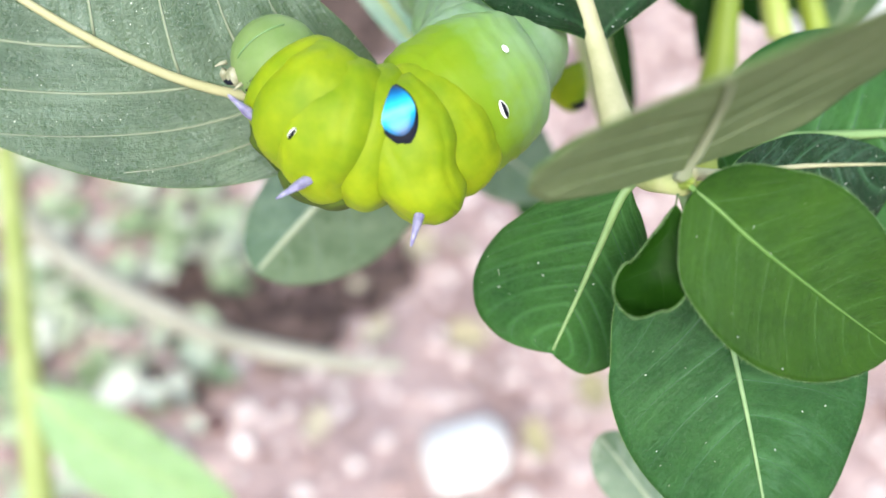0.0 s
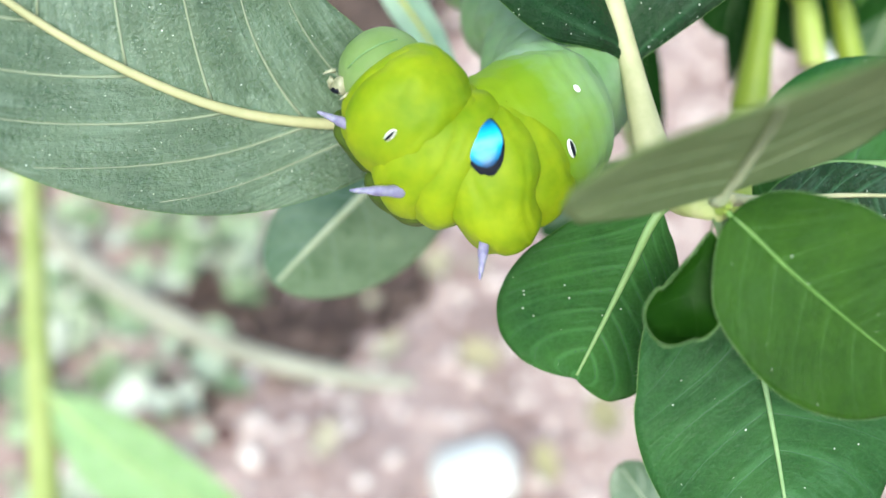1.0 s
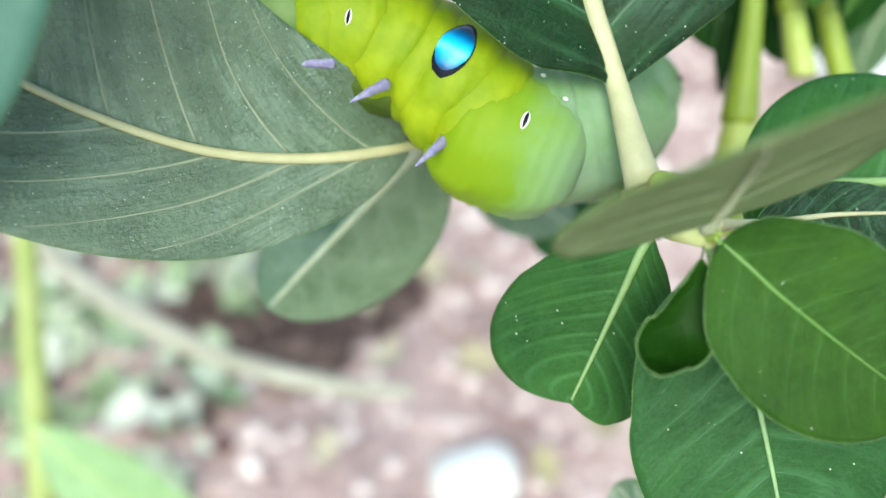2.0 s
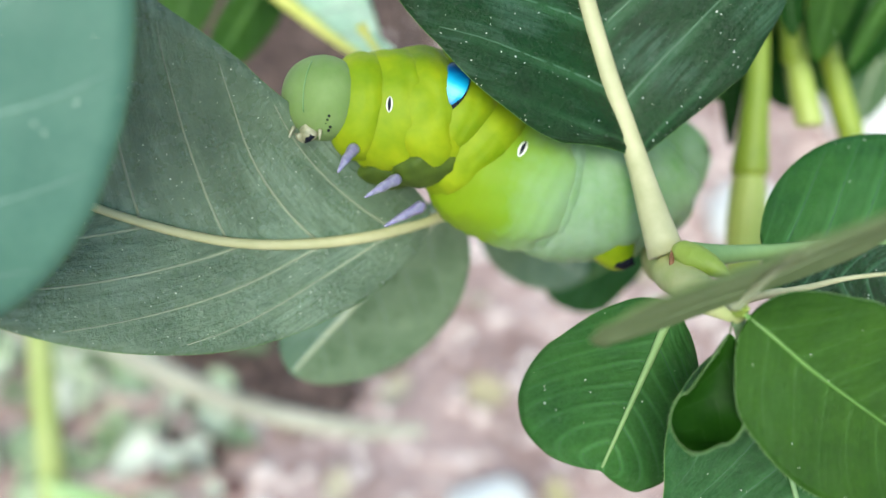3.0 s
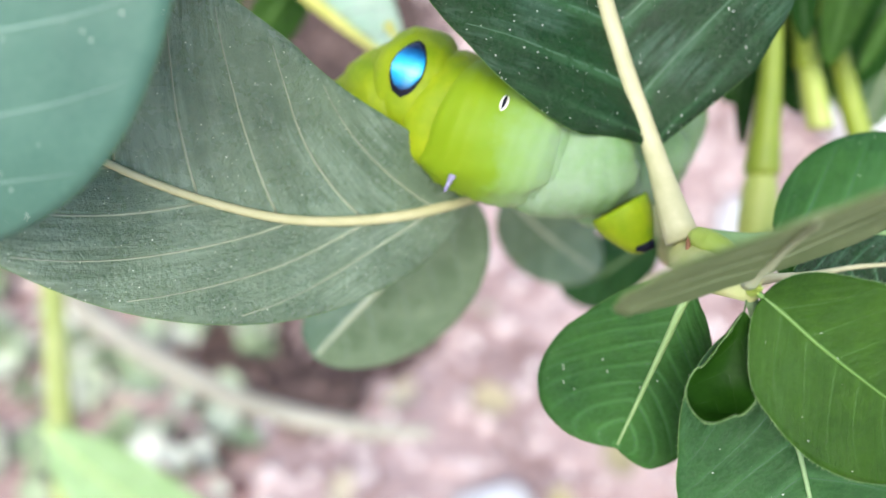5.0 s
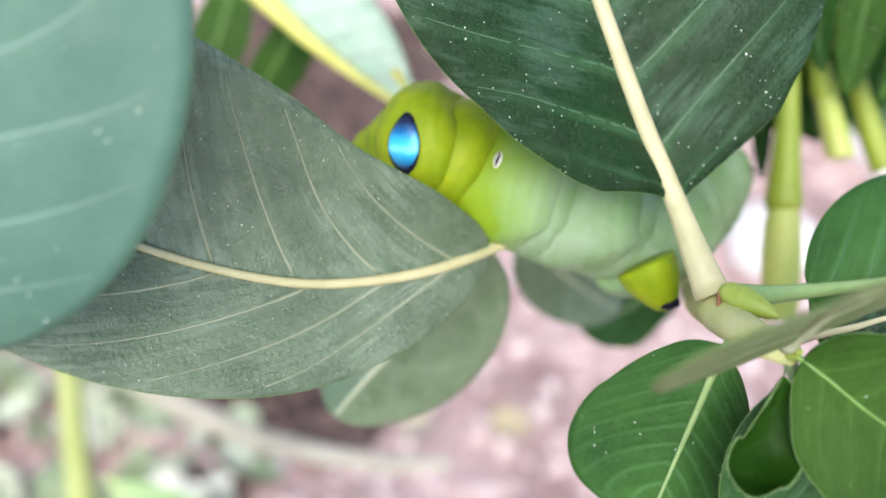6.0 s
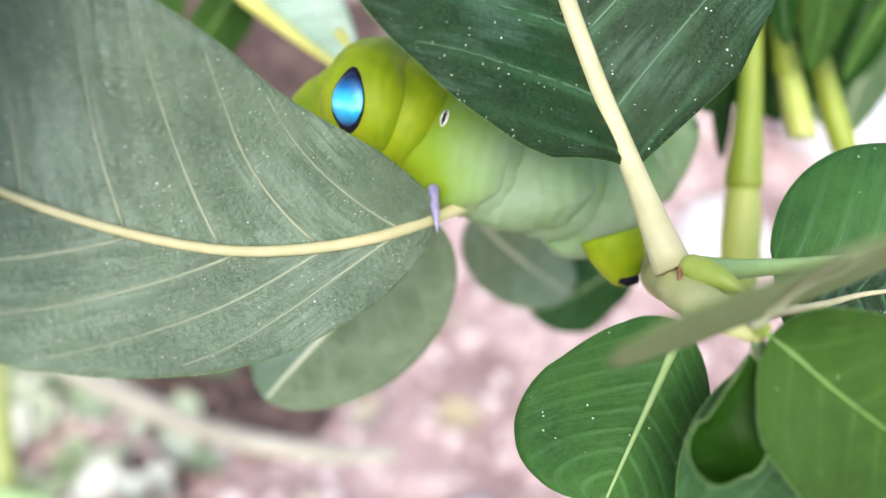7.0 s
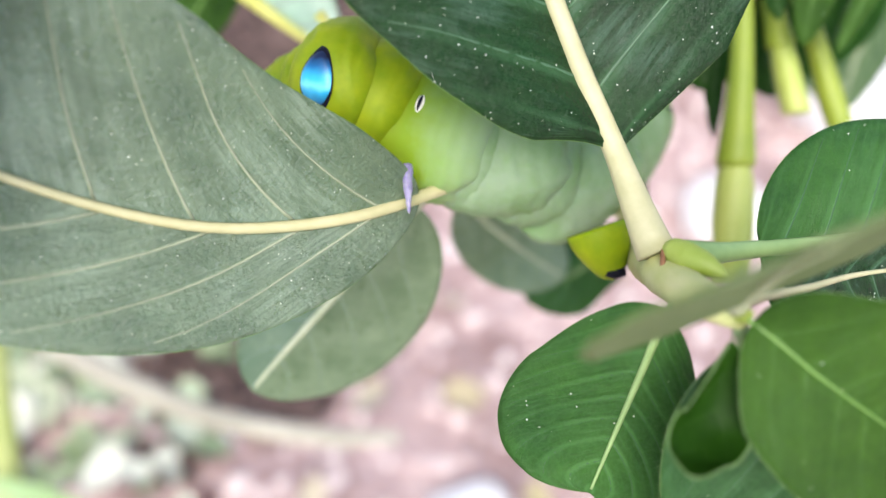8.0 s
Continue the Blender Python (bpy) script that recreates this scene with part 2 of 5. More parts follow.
def banded(name, axis, lo, hi, stops, rough=0.4, flesh=0.0, warp=0.002):
    """Skin whose pigment changes along one axis of the part, from lo to hi millimetres."""
    m, nodes, links, p = material(name)
    tc = nodes.new("ShaderNodeTexCoord")
    sep = nodes.new("ShaderNodeSeparateXYZ")
    links.new(tc.outputs["Object"], sep.inputs[0])
    n = noisy(nodes, links, 260, 3)
    ad = nodes.new("ShaderNodeMath")
    ad.operation, ad.inputs[1].default_value = "MULTIPLY_ADD", warp
    links.new(n.outputs[0], ad.inputs[0])
    links.new(sep.outputs[axis], ad.inputs[2])
    mr = nodes.new("ShaderNodeMapRange")
    mr.inputs["From Min"].default_value, mr.inputs["From Max"].default_value = lo * 0.001, hi * 0.001
    links.new(ad.outputs[0], mr.inputs[0])
    r = ramp(nodes, stops)
    links.new(mr.outputs[0], r.inputs[0])
    links.new(r.outputs[0], p.inputs["Base Color"])
    p.inputs["Roughness"].default_value = rough
    if flesh:
        p.inputs["Specular IOR Level"].default_value = 0.18
        p.inputs["Subsurface Weight"].default_value = flesh
        p.inputs["Subsurface Radius"].default_value = (0.6, 1.0, 0.25)
        p.inputs["Subsurface Scale"].default_value = 0.0015
    n2 = noisy(nodes, links, 500, 3)
    bump(nodes, links, n2.outputs[0], 0.12, 0.0003, p.inputs["Normal"])
    return m


SKIN_TURN = banded("yellow_to_pale_green_skin", 0, -3.2, 8.8, [(0.0, (0.21, 0.32, 0.17)), (0.18, (0.19, 0.305, 0.12)), (0.34, (0.17, 0.285, 0.07)), (0.47, (0.15, 0.255, 0.013)), (0.72, (0.165, 0.255, 0.005))], 0.55, 0.3, 0.006)
BLUE_EYE = banded("sky_blue_spot", 1, -1.2, 3.2, [(0.0, (0.002, 0.008, 0.04)), (0.16, (0.002, 0.10, 0.28)), (0.42, (0.02, 0.42, 0.70)), (0.52, (0.14, 0.62, 0.85)), (0.64, (0.01, 0.34, 0.62)), (0.84, (0.002, 0.06, 0.18)), (0.95, (0.002, 0.008, 0.03))], 0.35)

# <plan>
LEAVES = []
LEAVES.append(dict(name='top', mid=[(18.9, 0.6, -67.4), (18.0, 4.5, -68.5), (17.0, 9.3, -70.0), (15.3, 14.3, -70.0), (13.6, 19.8, -69.5), (9.3, 35.1, -68.0), (4.9, 68.2, -75.0)],
    blade=0.115, taper=0.05, left=(18.2, 0.87, 0.72), right=(21.5, 0.8, 0.56), dl=(-0.85, -0.1, 0.6), dr=(0.93, 0.25, 0.2), rib=1.1, curl=(-0.42, -0.3), mat='dark', veins=9, quilt=0.22, rim=1))
LEAVES.append(dict(name='cut', mid=[(7.1, 7.9, -90.0), (3.3, 5.3, -79.5), (-4.2, 2.8, -73.5), (-11.6, 2.0, -70.0), (-17.4, 2.5, -67.0), (-25.0, 5.0, -63.0), (-31.4, 8.6, -59.0), (-40.4, 14.7, -57.0), (-48.9, 20.9, -57.0)],
    blade=0.215, left=(10.4, 1.05, 0.65), right=(15.6, 1.12, 0.52), dl=(-0.2, -0.97, 0.1), dr=(0.25, 0.95, 0.2), rib=0.7, curl=(0.25, 0.15), mat='pale', veins=8, sweep=(2.4, 1.5), rim=1))
LEAVES.append(dict(name='front', mid=[(-38.3, -2.5, -50.0), (-34.4, 2.7, -47.0), (-30.5, 11.2, -45.0), (-28.6, 20.5, -44.0), (-31.5, 37.0, -46.0)],
    blade=0.03, left=(14, 0.8, 0.6), right=(14.8, 0.8, 0.6), dl=(-1, 0, -0.1), dr=(1, 0, 0), rib=0.7, curl=(-0.2, -0.2), mat='teal', veins=8, rim=1))
LEAVES.append(dict(name='edge', mid=[(20.6, -2.7, -57.0), (20.5, -0.7, -53.0), (20.0, 0.6, -49.0), (18.9, 1.5, -44.0), (17.9, 1.8, -41.0)],
    blade=0.08, left=(11.6, 1, 0.26), right=(12, 1, 0.3), dl=(-0.92, -0.26, 0.22), dr=(0.93, 0.36, -0.05), rib=0.45, curl=(0.12, 0.1), mat='velvet', veins=4, quilt=0.015, rim=1))
LEAVES.append(dict(name='round', mid=[(19.8, -2.0, -64.0), (18.3, -3.9, -64.3), (17.1, -7.6, -66.0), (15.6, -12.2, -68.0), (14.1, -16.1, -69.0), (13.7, -17.0, -69.0)],
    blade=0.09, left=(8.7, 1.2, 0.38), right=(5.6, 1.6, 0.32), fwd=0.3, dl=(-0.9, 0.4, -0.15), dr=(0.93, -0.35, 0.1), rib=0.45, curl=(-0.25, -0.2), mat='mid', veins=7, quilt=0.26, sweep=(2.3, 2.0), rim=1))
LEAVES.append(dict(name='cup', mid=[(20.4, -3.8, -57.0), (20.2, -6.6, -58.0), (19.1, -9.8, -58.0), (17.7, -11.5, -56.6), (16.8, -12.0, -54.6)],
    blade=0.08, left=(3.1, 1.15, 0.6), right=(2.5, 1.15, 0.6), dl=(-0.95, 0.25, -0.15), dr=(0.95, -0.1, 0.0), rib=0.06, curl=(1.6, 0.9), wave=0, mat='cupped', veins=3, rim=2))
LEAVES.append(dict(name='lobe', mid=[(20.8, -3.0, -57.0), (22.7, -4.5, -57.0), (25.4, -6.9, -57.0), (30.8, -10.8, -58.0), (37.3, -15.0, -60.0)],
    blade=0.04, left=(6.6, 0.85, 0.55), right=(6.8, 0.85, 0.55), dl=(0.55, 0.8, 0), dr=(-0.6, -0.78, 0), rib=0.18, curl=(0.2, 0.2), mat='fresh', veins=7, quilt=0.06, rim=2))
LEAVES.append(dict(name='low', mid=[(21.5, -3.8, -59.0), (23.2, -8.2, -61.0), (26.0, -13.5, -63.0), (27.8, -19.1, -64.0), (30.3, -27.3, -66.0), (31.7, -33.1, -67.0)],
    blade=0.05, left=(10, 0.85, 0.6), right=(10, 0.85, 0.6), dl=(0.95, 0.25, 0), dr=(-0.95, -0.2, -0.05), rib=0.36, curl=(0.1, 0.1), mat='blue', veins=7, rim=2))
LEAVES.append(dict(name='behind', mid=[(22.2, -2.4, -60.0), (27.6, -2.1, -64.0), (33.9, -1.4, -68.0), (43.8, -1.0, -72.0)],
    blade=0.2, left=(2.6, 0.9, 0.55), right=(8, 0.9, 0.55), dl=(0.1, 0.95, 0), dr=(-0.1, -0.95, 0), rib=0.4, curl=(0, 0), mat='dark', veins=6, rim=1))
LEAVES.append(dict(name='side', mid=[(20.6, 0.4, -66.0), (25.2, 0.6, -68.0), (30.2, 0.8, -70.0), (37.9, 1.3, -72.0), (53.9, 2.4, -76.0)],
    blade=0.2, left=(9.6, 0.85, 0.55), right=(10, 0.8, 0.5), dl=(0.1, 0.98, -0.1), dr=(-0.1, -0.98, 0.1), rib=0.85, curl=(-0.2, -0.2), mat='mid', veins=7, quilt=0.15, rim=1))
LEAVES.append(dict(name='under', mid=[(2.4, 6.8, -86.0), (-0.5, 3.3, -87.0), (-4.8, -1.3, -89.0), (-8.9, -5.5, -91.0), (-13.2, -10.0, -93.0), (-15.6, -12.7, -94.0)],
    blade=0.05, left=(9.8, 1.0, 0.42), right=(6.6, 1.45, 0.4), dl=(0.67, -0.74, -0.6), dr=(-0.67, 0.74, -0.35), rib=0.75, curl=(0.1, 0.1), mat='misty', veins=5))
LEAVES.append(dict(name='back', mid=[(7.0, 8.1, -108.0), (10.1, 4.6, -110.0), (15.0, 0.8, -113.0), (20.7, -3.0, -115.0)],
    blade=0.05, left=(6, 0.9, 0.5), right=(6, 0.9, 0.5), dl=(0.8, 0.6, 0), dr=(-0.8, -0.6, 0), rib=0.5, curl=(0, 0), mat='misty', veins=5))
LEAVES.append(dict(name='deep', mid=[(28.6, 3.1, -112.0), (26.0, 0.1, -114.0), (22.1, -3.1, -118.0), (16.0, -5.2, -120.0)],
    blade=0.05, left=(5.5, 0.9, 0.5), right=(6, 0.9, 0.5), dl=(-0.3, -0.9, 0), dr=(0.3, 0.9, 0), rib=0.5, curl=(0, 0), mat='mid', veins=5))
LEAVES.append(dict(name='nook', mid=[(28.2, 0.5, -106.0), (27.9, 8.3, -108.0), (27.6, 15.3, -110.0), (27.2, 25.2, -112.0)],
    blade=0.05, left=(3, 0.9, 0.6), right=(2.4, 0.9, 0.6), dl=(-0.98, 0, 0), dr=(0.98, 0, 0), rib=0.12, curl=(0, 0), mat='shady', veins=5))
LEAVES.append(dict(name='gloss', mid=[(-30.7, 46.5, -118.0), (-20.9, 36.6, -117.0), (-14.5, 31.2, -116.0), (-7.3, 25.8, -115.0)],
    blade=0.05, left=(0.8, 0.9, 0.6), right=(10, 0.8, 0.6), dl=(-0.6, -0.8, 0), dr=(0.75, 0.65, 0.3), rib=1.9, curl=(0, -0.3), mat='gloss', veins=5))
LEAVES.append(dict(name='bright', mid=[(-20.9, 47.1, -126.0), (-25.8, 38.2, -125.0), (-29.5, 30.9, -123.0), (-31.9, 25.5, -121.0)],
    blade=0.05, left=(3.6, 0.9, 0.6), right=(4.5, 0.9, 0.6), dl=(-0.9, 0.4, 0), dr=(0.9, -0.4, 0), rib=0.5, curl=(0, 0), mat='fresh', veins=5))
LEAVES.append(dict(name='light', mid=[(-36.5, 56.1, -140.0), (-39.3, 46.6, -140.0), (-42.2, 38.1, -140.0), (-44.1, 33.3, -140.0)],
    blade=0.05, left=(5, 0.9, 0.6), right=(5, 0.9, 0.6), dl=(-0.9, 0.4, 0), dr=(0.9, -0.4, 0), rib=0.5, curl=(0, 0), mat='fresh', veins=5))
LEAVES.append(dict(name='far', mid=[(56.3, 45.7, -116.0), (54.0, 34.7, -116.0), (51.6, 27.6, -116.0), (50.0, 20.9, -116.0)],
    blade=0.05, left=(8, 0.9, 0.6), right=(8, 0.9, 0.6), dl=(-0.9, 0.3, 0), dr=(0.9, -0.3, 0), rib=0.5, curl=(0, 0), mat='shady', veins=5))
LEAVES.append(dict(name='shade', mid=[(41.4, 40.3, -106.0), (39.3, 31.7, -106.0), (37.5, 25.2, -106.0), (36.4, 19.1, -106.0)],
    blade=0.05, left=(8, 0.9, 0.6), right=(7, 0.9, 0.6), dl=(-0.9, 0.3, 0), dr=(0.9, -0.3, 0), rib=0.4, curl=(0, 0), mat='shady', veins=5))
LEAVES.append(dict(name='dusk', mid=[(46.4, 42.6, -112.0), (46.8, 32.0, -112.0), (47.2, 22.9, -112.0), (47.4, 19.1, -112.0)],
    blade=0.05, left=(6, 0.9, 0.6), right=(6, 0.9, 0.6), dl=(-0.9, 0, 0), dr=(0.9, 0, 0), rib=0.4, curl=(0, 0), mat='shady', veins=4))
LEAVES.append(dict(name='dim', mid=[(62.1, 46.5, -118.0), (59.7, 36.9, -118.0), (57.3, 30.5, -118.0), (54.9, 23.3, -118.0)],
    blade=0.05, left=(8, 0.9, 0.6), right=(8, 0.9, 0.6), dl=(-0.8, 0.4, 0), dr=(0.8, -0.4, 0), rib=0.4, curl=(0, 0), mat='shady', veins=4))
LEAVES.append(dict(name='stripe', mid=[(-8.1, 27.4, -99.3), (-3.9, 21.4, -98.1), (-0.1, 16.2, -96.9), (3.4, 11.1, -94.7)],
    blade=0.05, left=(2.2, 0.9, 0.6), right=(2.2, 0.9, 0.6), dl=(-0.8, -0.5, 0), dr=(0.7, 0.4, 0.5), rib=0.5, curl=(0, -0.3), mat='gloss', veins=4))
LEAVES.append(dict(name='bunch', mid=[(51.4, 44.4, -99.0), (49.2, 36.5, -99.0), (47.2, 29.8, -99.0), (45.4, 22.5, -99.0)],
    blade=0.05, left=(3.0, 0.9, 0.6), right=(3.0, 0.9, 0.6), dl=(-0.9, -0.3, 0), dr=(0.9, 0.3, 0.2), rib=0.2, curl=(0.2, 0.2), mat='fresh', veins=4))
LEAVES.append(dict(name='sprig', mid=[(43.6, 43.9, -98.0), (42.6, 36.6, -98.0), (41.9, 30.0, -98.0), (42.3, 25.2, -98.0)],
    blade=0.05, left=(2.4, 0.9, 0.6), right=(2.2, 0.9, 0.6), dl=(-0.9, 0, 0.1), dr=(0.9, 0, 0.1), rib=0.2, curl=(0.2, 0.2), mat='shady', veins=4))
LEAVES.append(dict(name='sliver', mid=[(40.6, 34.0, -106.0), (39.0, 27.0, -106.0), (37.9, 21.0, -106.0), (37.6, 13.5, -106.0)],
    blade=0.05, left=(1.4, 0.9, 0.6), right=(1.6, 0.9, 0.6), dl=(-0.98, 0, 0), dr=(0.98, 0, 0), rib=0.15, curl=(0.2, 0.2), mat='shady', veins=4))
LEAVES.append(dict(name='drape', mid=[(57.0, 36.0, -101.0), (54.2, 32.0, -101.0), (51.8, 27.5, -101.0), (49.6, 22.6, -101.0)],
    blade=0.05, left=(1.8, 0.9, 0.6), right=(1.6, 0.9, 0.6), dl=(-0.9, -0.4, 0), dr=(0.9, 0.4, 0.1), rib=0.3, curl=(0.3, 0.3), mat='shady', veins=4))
LEAVES.append(dict(name='ribbon', mid=[(56.0, 33.0, -97.0), (52.8, 29.0, -97.0), (50.2, 25.0, -97.0), (48.2, 21.2, -97.0)],
    blade=0.05, left=(1.2, 0.9, 0.6), right=(1.3, 0.9, 0.6), dl=(-0.9, -0.4, 0), dr=(0.9, 0.4, 0.1), rib=0.2, curl=(0.2, 0.2), mat='fresh', veins=4))
LEAVES.append(dict(name='lower', mid=[(28.7, -38.1, -82.8), (25.8, -34.3, -83.0), (22.9, -30.6, -83.1), (20.8, -28.0, -83.2)],
    blade=0.05, left=(3.2, 1.3, 0.5), right=(3.2, 1.3, 0.5), dl=(-0.8, 0.5, 0), dr=(0.8, -0.5, 0), rib=0.3, curl=(0.1, 0.1), mat='misty', veins=4))
LEAVES.append(dict(name='haze', mid=[(78.4, 42.2, -135.0), (74.7, 34.9, -135.0), (71.0, 28.5, -135.0), (68.3, 20.2, -135.0)],
    blade=0.05, left=(12, 0.9, 0.6), right=(5, 0.9, 0.6), dl=(-0.9, 0.3, 0), dr=(0.9, -0.3, 0), rib=0.4, curl=(0, 0), mat='olive', veins=5))
STEM = [((20.9, -3.1, -57.5), 0.9), ((20.6, -2.9, -60.0), 1.2), ((19.9, -1.9, -64.0), 1.5), ((19.4, -0.7, -68.5), 1.6), ((21.6, 0.0, -79.0), 1.9), ((25.8, 1.6, -95.0), 1.9), ((25.3, 14.0, -110.0), 2.2), ((21.7, 39.4, -118.0), 2.8), ((29.8, 70.1, -122.0), 3.2), ((75.8, 94.4, -124.0), 4), ((154.0, 79.8, -127.0), 5)]
STALK_A = [((39.3, 40.8, -100.0), 0.95), ((39.3, 29.9, -100.0), 1.05), ((38.9, 21.8, -100.0), 1.3), ((38.3, 15.0, -100.0), 1.7), ((37.8, 9.8, -100.0), 2.2), ((37.8, 9.3, -100.0), 1.9)]
SHEATH_A = [((37.8, 10.2, -100.0), 1.6), ((37.6, 7.5, -100.0), 2.1), ((37.3, 3.5, -100.0), 2.3), ((36.8, -4.0, -100.0), 2)]
STALK_B = [((43.1, 42.4, -104.0), 1.2), ((44.0, 31.1, -104.0), 1.3), ((44.7, 26.2, -104.0), 1.4), ((45.1, 24.1, -104.0), 1.7), ((45.2, 23.6, -104.0), 1.5)]
SHEATH_B = [((45.1, 24.5, -104.0), 1.2), ((45.6, 21.9, -104.0), 1.5), ((46.1, 19.1, -104.0), 1.6), ((46.8, 15.9, -104.0), 1.6), ((46.8, 15.7, -104.0), 1.2)]
STALK_C = [((45.7, 43.2, -106.0), 1.0), ((48.2, 31.7, -106.0), 1.05), ((50.2, 25.2, -106.0), 1.2), ((52.0, 18.0, -106.0), 1.5), ((53.1, 14.4, -106.0), 1.5)]
WEED_STEM = [((-112.3, 9.6, -232.0), 2.8), ((-106.8, -15.9, -225.0), 3), ((-100.5, -37.8, -215.0), 3.2), ((-93.4, -63.8, -205.0), 3.4), ((-83.0, -123.6, -190.0), 3.7)]
TWIG = [((-128.6, -5.2, -262.0), 3.9), ((-106.5, -23.6, -260.0), 3.9), ((-84.7, -36.6, -258.0), 3.9), ((-58.0, -47.6, -256.0), 3.4), ((-24.8, -54.1, -254.0), 3), ((-4.2, -55.4, -256.0), 2.1)]
WEED_LEAF = [((-98.2, -47.3, -200.0), 1), ((-86.5, -56.3, -198.0), 1), ((-69.3, -66.0, -195.0), 1), ((-47.6, -74.5, -193.0), 1)]
CUT_MOVES = [(0, 0.4, -0.6, -8.5), (0.5, 0.6, -0.3, -4.7), (1, 0.6, -0.3, -4.2), (2.3, 0.2, -0.0, -1.1), (2.5, 0.2, -0.2, -1.0), (3, 0.0, -0.2, -0.2), (3.5, 0.0, 0.0, 0.0), (4, -0.5, 0.2, 0.0), (4.5, -0.8, 0.3, 3.3), (4.7, 0.4, 0.5, 2.0), (5.8, 1.5, 1.0, 1.3), (6, 1.3, 1.3, 1.9), (6.5, 1.3, 1.2, 2.9), (7, 1.4, 1.5, 2.9), (7.5, 1.7, 1.6, 0.3), (8, 1.8, 1.8, 0.7)]
TOP_TURNS = [(0, 0), (1.2, 0), (2.3, 0.4), (2.5, 0.4), (3, 0.2), (3.5, 1.6), (4, 1.5), (4.5, 1), (4.7, 1.2), (5.8, 2), (6, 2.2), (6.5, 4.8), (7, 4), (7.5, 2.5), (8, 3.5)]
FRONT_MOVES = [(2.3, 0.3, -1.6), (2.5, -0.7, -1.5), (3, -0.7, -1.3), (3.5, -0.2, -0.3), (4, -2.8, 0.0), (4.5, -4.6, -3.0), (4.7, -1.5, 2.3), (5.8, -2.9, 1.7), (6, -1.2, 1.9), (6.5, -5.0, 4.2), (7, -6.6, 2.4), (8, -5.9, 2.6)]
BODY = {}
BODY['head'] = [
    (0, -7.9, 5.9, -63.5, -4, 15, 129),
    (0.5, -6.4, 5.6, -63.7, -4, 14, 129),
    (1, -2.3, 6.1, -64.5, -6, 13, 125),
    (1.2, -0.8, 7.4, -64.4, -5, 13, 126),
    (2.3, -12.7, 14.1, -72.3, 6, 5, -172),
    (2.5, -12.6, 14.0, -70.5, 5, 5, -176),
    (3, -8.3, 13.4, -67.9, 3, 6, 175),
    (3.5, -8.2, 13.1, -67.0, 3, 6, -178),
    (4, -12.4, 13.2, -70.9, 4, 5, -169),
    (4.5, -14.8, 9.7, -77.2, 5, 3, -154),
    (4.7, -9.1, 10.5, -79.4, 6, 3, -140),
    (5.8, -12.7, 6.9, -91.8, -7, 10, -121),
    (6, -12.1, 6.9, -93.1, -7, 11, -120),
    (6.5, -12.8, 6.8, -94.9, -5, 11, -122),
    (7, -11.6, 8.5, -95.8, -4, 12, -123),
    (7.5, -12.5, 9.1, -96.7, -3, 10, -126),
    (8, -13.1, 9.4, -96.3, -5, 10, -127),]
BODY['nb_zero'] = [
    (0, -6.2, 3.8, -62.9, -17, 3, 132),
    (0.5, -4.7, 3.6, -63.2, -16, 2, 132),
    (1, -1.2, 4.5, -64.0, -17, 0, 129),
    (1.2, -0.1, 6.4, -63.9, -17, 1, 132),
    (2.3, -9.3, 14.4, -73.4, 2, 3, -173),
    (2.5, -9.6, 14.1, -71.6, 2, 3, -177),
    (3, -5.3, 13.0, -69.4, 0, 3, 174),
    (3.5, -5.4, 13.2, -68.5, 0, 3, -179),
    (4, -8.0, 13.4, -69.8, 1, 3, -171),
    (4.5, -11.8, 11.3, -73.9, 1, 2, -153),
    (4.7, -8.5, 11.3, -76.0, 2, 2, -129),
    (5.8, -11.6, 8.4, -89.6, -5, 7, -122),
    (6, -11.0, 8.4, -90.8, -5, 9, -121),
    (6.5, -11.7, 8.3, -92.7, -3, 8, -123),
    (7, -10.5, 9.9, -93.6, -3, 9, -124),
    (7.5, -11.4, 10.5, -94.5, -2, 8, -128),
    (8, -11.9, 10.8, -94.0, -3, 8, -128),]
BODY['first'] = [
    (0, -4.8, 2.2, -62.5, -31, -5, 142),
    (0.5, -3.4, 1.9, -62.8, -30, -6, 143),
    (1, -0.3, 3.2, -63.7, -30, -10, 137),
    (1.2, 0.5, 5.5, -63.6, -29, -12, 134),
    (2.3, -6.5, 14.7, -74.3, -1, 0, -180),
    (2.5, -7.1, 14.2, -72.5, -1, -0, -178),
    (3, -2.9, 12.8, -70.6, -3, 0, 176),
    (3.5, -3.1, 13.2, -69.7, -3, 0, -178),
    (4, -5.6, 13.8, -70.9, -2, 1, -172),
    (4.5, -9.4, 12.6, -72.4, -3, 1, -153),
    (4.7, -8.0, 12.1, -73.2, -2, 2, -135),
    (5.8, -10.6, 9.7, -87.8, -4, 5, -126),
    (6, -10.0, 9.7, -89.0, -4, 6, -124),
    (6.5, -10.8, 9.5, -90.9, -3, 6, -128),
    (7, -9.6, 11.1, -91.7, -2, 7, -130),
    (7.5, -10.4, 11.7, -92.7, -1, 5, -135),
    (8, -11.0, 11.9, -92.2, -2, 5, -135),]
